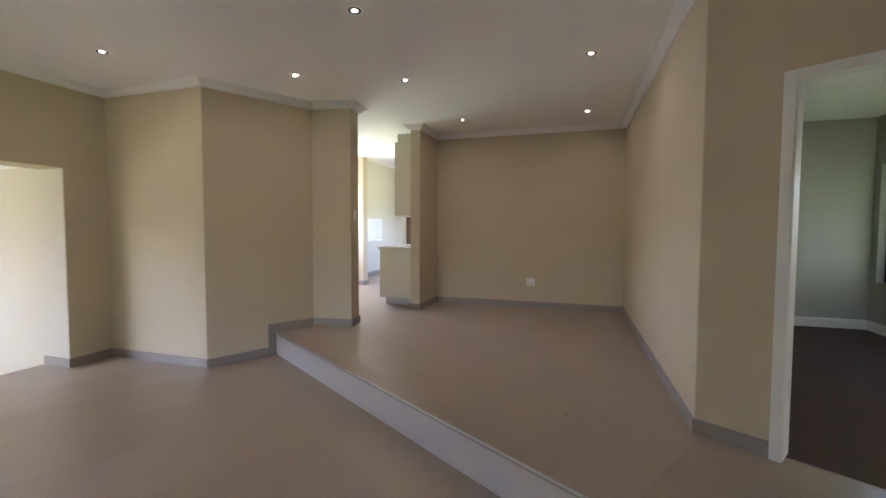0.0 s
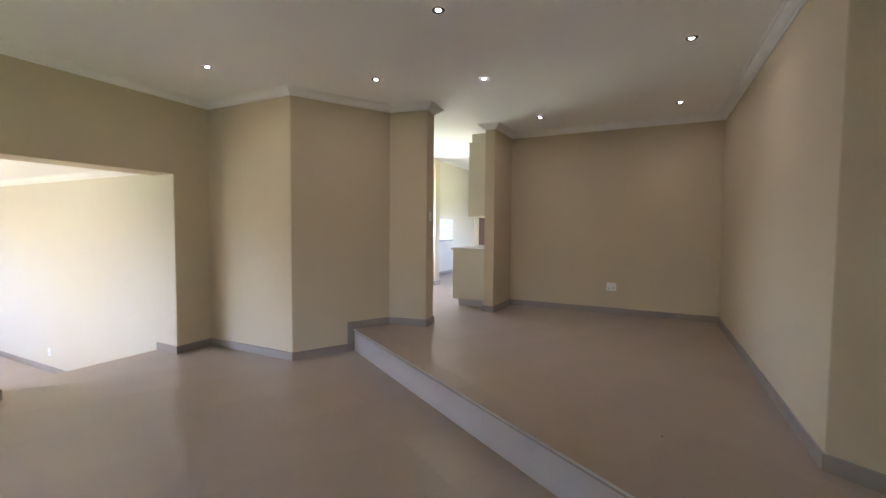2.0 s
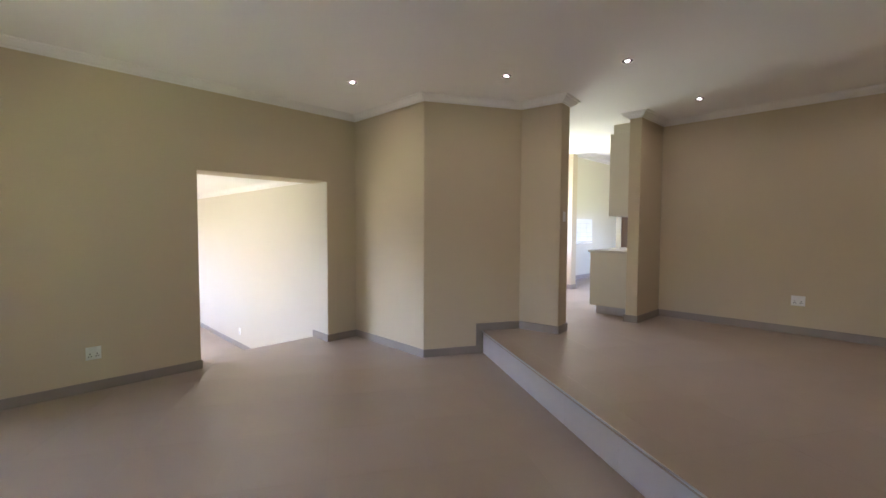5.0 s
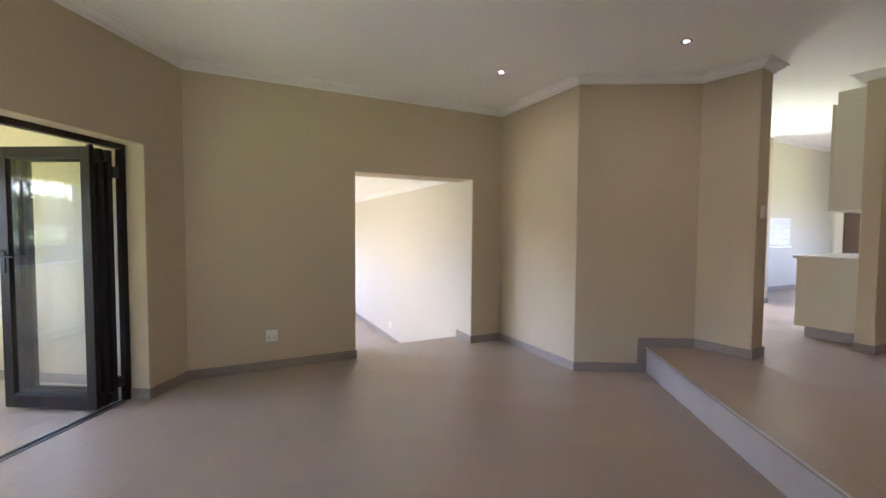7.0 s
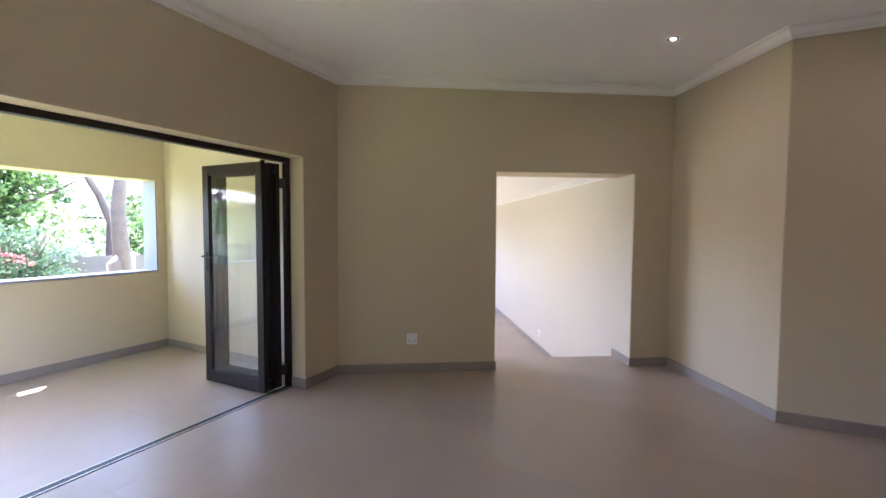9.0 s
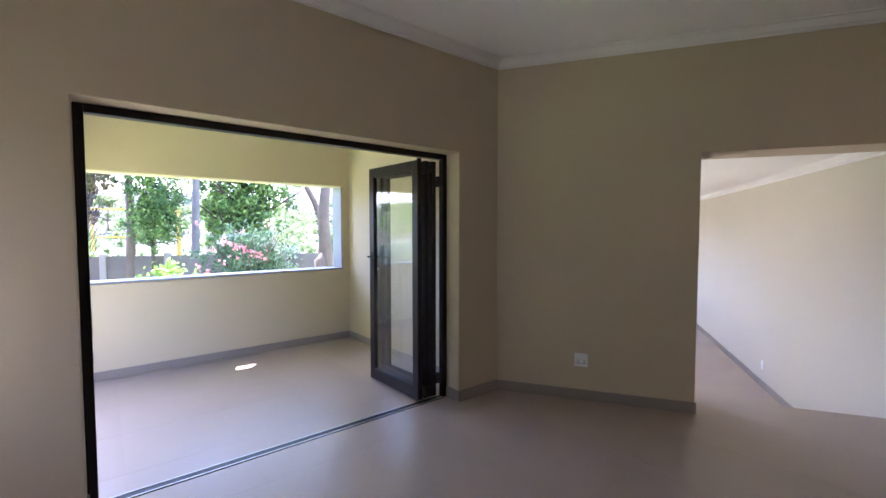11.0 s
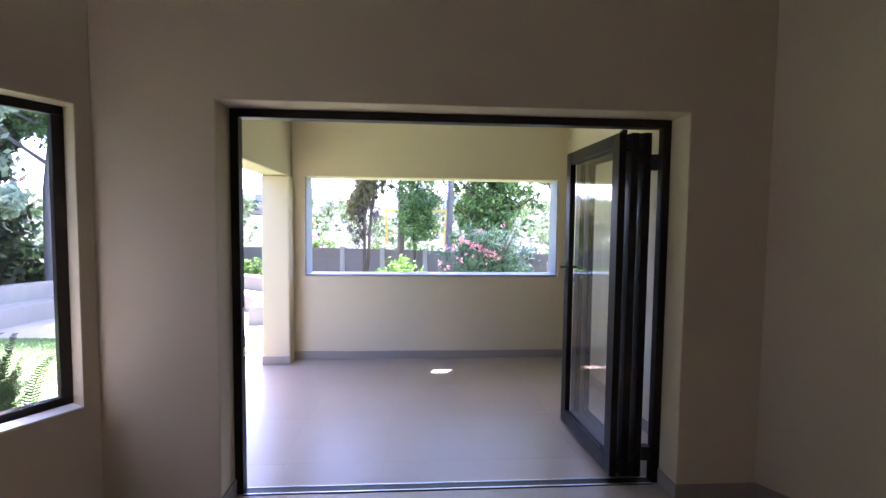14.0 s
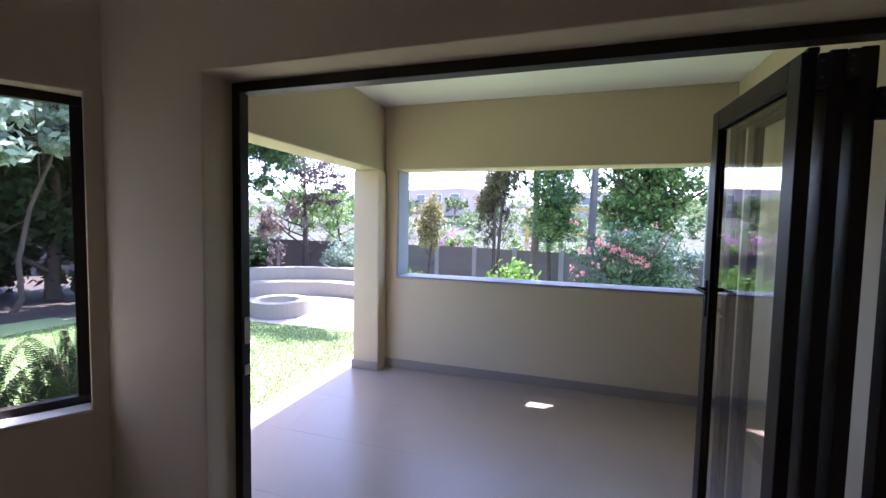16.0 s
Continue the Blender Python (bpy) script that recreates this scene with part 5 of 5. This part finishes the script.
# ferns under the garden window
def fern_clump(x, y, n, h, seed):
    rg = random.Random(seed)
    c = plant("sword_fern", "clump of upright green sword fern fronds, colour darkened for shade", "fern", "ferns under the window")
    z_ = G(x, y)
    for i in range(n):
        a, reach, hh = rg.uniform(0, 6.28), rg.uniform(0.04, 0.3), h * rg.uniform(0.5, 1.08)
        d, tw = Vector((math.cos(a), math.sin(a), 0)), rg.uniform(0, 3.14)
        o = Vector((x + rg.uniform(-0.14, 0.14), y + rg.uniform(-0.14, 0.14), z_))
        s_ = Vector((math.cos(tw), math.sin(tw), 0))
        at = lambda q: o + d * reach * q * q + Vector((0, 0, hh * (q - 0.2 * q ** 3)))
        verts, faces = [], []
        for k in range(9):
            p = at(k / 8)
            w = 0.0032 * (1 - k / 8) + 0.0008
            verts += [p - s_ * w, p + s_ * w]
            if k:
                b_ = k * 2
                faces.append((b_ - 2, b_ - 1, b_ + 1, b_))
        for k in range(34):
            q = 0.2 + 0.8 * k / 34
            p, up = at(q), (at(min(q + 0.03, 1)) - at(q - 0.03)).normalized()
            size = 0.036 * (1 - ((q - 0.45) / 0.62) ** 2) + 0.006
            for sg in (-1, 1):
                t_ = p + s_ * sg * size + up * size * 0.45 + d * rg.uniform(-0.008, 0.008)
                b_ = len(verts)
                verts += [p - up * 0.004, p + up * 0.005, t_ + up * 0.004, t_ - up * 0.004]
                faces.append((b_, b_ + 1, b_ + 2, b_ + 3))
        me = bpy.data.meshes.new("frond")
        me.from_pydata([tuple(v) for v in verts], [], faces)
        # both frond colours are darkened in place of shade
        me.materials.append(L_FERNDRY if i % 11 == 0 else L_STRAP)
        ob = new("frond", me)
        ob.parent = c
    return c


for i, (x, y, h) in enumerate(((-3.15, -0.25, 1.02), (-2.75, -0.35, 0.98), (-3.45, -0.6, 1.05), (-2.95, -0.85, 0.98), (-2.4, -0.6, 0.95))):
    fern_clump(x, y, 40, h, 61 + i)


# lawn blades near the house
def grass(count):
    rng_ = np.random.default_rng(71)
    x_ = rng_.uniform(-9.6, -2.9, count * 3)
    y_ = rng_.uniform(-4.5, 0.36, count * 3)
    lawn = np.array([G(a, b) for a, b in zip(x_, y_)]) > ZP + 0.032
    ok = ((np.hypot(x_ - CXP, y_ - CYP) > 2.75) | lawn) & ~((x_ > -3.2) & (y_ > 0.1))
    x_, y_ = x_[ok][:count], y_[ok][:count]
    z_ = np.array([G(a, b) for a, b in zip(x_, y_)])
    a = rng_.uniform(0, 6.28, len(x_))
    h, w = rng_.uniform(0.012, 0.03, len(x_)), rng_.uniform(0.003, 0.006, len(x_))
    dx, dy = np.cos(a), np.sin(a)
    v = np.stack([np.stack([x_ - dx * w, y_ - dy * w, z_], 1), np.stack([x_ + dx * w, y_ + dy * w, z_], 1), np.stack([x_ - dy * h * 0.4, y_ + dx * h * 0.4, z_ + h], 1)], 1).reshape(-1, 3)
    me = bpy.data.meshes.new("grass")
    me.from_pydata(v.tolist(), [], np.arange(len(v)).reshape(-1, 3).tolist())
    me.materials.append(L_GRASS)
    return tagged(new("grass", me), "short sunlit green lawn grass", "grass", kind="stuff")


grass(85000)

# far hillside: bushes as stuff, and houses
def far_bushes(count):
    rng_ = np.random.default_rng(72)
    blobs = []
    while len(blobs) < count:
        x_, y_ = rng_.uniform(-85, -20), rng_.uniform(-50, 50)
        if rng_.random() < 0.8:
            r_ = rng_.uniform(0.5, 1.5) * (1 + 0.008 * -x_)
            blobs.append((x_, y_, G(x_, y_) + r_ * 0.4, r_, r_, r_ * 0.7))
    holder = leaves("hillside_bushes", blobs, 140000, 0.22, L_HAZE, None, 73, 1.4)
    return tagged(holder, "pale bushes scattered over the far hillside", "bushes", kind="stuff")


far_bushes(650)
M_HOUSE = material("far_house_plaster", (0.55, 0.41, 0.35), 0.85, vary=0.05, scale=0.5, fine=10, bump=0)
M_ROOF = material("far_roof_tiles", (0.55, 0.44, 0.39), 0.85, vary=0.1, scale=0.5, fine=10, bump=0)
M_DARKGLASS = material("far_window_glass", (0.16, 0.165, 0.17), 0.15, vary=0.1, scale=1, fine=10, bump=0)


def far_house(x, y, turn, w, d, storeys, label):
    h_ = tagged(new("house"), label, "house", "houses on the hillside")
    m = pose(x, y, G(x, y), 0, 0, turn)
    hh = 2.9 * storeys
    box("wall", (-w / 2, -d / 2, -1), (w / 2, d / 2, hh), M_HOUSE, h_, 0.0, m)
    v = [m @ Vector(p) for p in ((-w / 2 - 0.1, -d / 2 - 0.1, hh), (w / 2 + 0.1, -d / 2 - 0.1, hh), (w / 2 + 0.1, d / 2 + 0.1, hh), (-w / 2 - 0.1, d / 2 + 0.1, hh), (-w / 2 + 1.5, 0, hh + 1.5), (w / 2 - 1.5, 0, hh + 1.5))]
    link("roof", v, [(0, 1, 5, 4), (1, 2, 5), (2, 3, 4, 5), (3, 0, 4), (3, 2, 1, 0)], M_ROOF, h_)
    n = int(w // 3)
    for s in range(storeys):
        for i in range(n):
            cx_ = -w / 2 + (i + 0.5) * w / n
            win = box("window", (cx_ - 0.8, -d / 2 - 0.06, s * 2.9 + 0.9), (cx_ + 0.8, -d / 2 + 0.02, s * 2.9 + 2.2), M_DOORFRAME, h_, 0, m)
            box("pane", (cx_ - 0.7, -d / 2 - 0.09, s * 2.9 + 1.0), (cx_ + 0.7, -d / 2 - 0.05, s * 2.9 + 2.1), M_DARKGLASS, win, 0, m)
    return h_


far_house(-66, -18.5, 74, 15, 9, 1, "long low pink-plastered house on the hill")
far_house(-74, 6, 90, 14, 9, 1, "low pink-plastered house on the hill")
far_house(-66, 33, 108, 16, 9, 2, "two-storey plastered house on the hill")


for x, y, h, sd in ((-54, -19.5, 5.0, 81), (-55, -12.5, 5.5, 82), (-56, 8.0, 6.0, 83), (-54, 27.0, 6.0, 84), (-52, -25.0, 4.6, 85), (-57, 2.0, 6.0, 86)):
    garden_tree(x, y, h * 0.55, 1.5, sd, L_HAZE, "pale green tree on the far hillside", 0.2, 1500, radius=0.1)

M_YELLOW = material("yellow_paint", (0.55, 0.38, 0.06), 0.5, vary=0.1, scale=4, fine=60, bump=0.0005)
frame_y = tagged(new("play_frame"), "thin yellow painted metal play frame beyond the wall", "play frame")
for y in (1.2, 3.4):
    for dx in (-0.7, 0.7):
        bar("leg", (-16.4 + dx, y, G(-16.4, y) - 0.1), (-16.4, y, 2.1), 0.07, 0.07, M_YELLOW, frame_y, up=(0, 1, 0))
    bar("crossbar", (-16.75, y, 1.05), (-16.05, y, 1.05), 0.05, 0.05, M_YELLOW, frame_y)
bar("top_bar", (-16.4, 1.1, 2.1), (-16.4, 3.5, 2.1), 0.07, 0.07, M_YELLOW, frame_y)
bar("rail", (-16.4, 1.2, 1.25), (-16.4, 3.4, 1.25), 0.05, 0.05, M_YELLOW, frame_y)
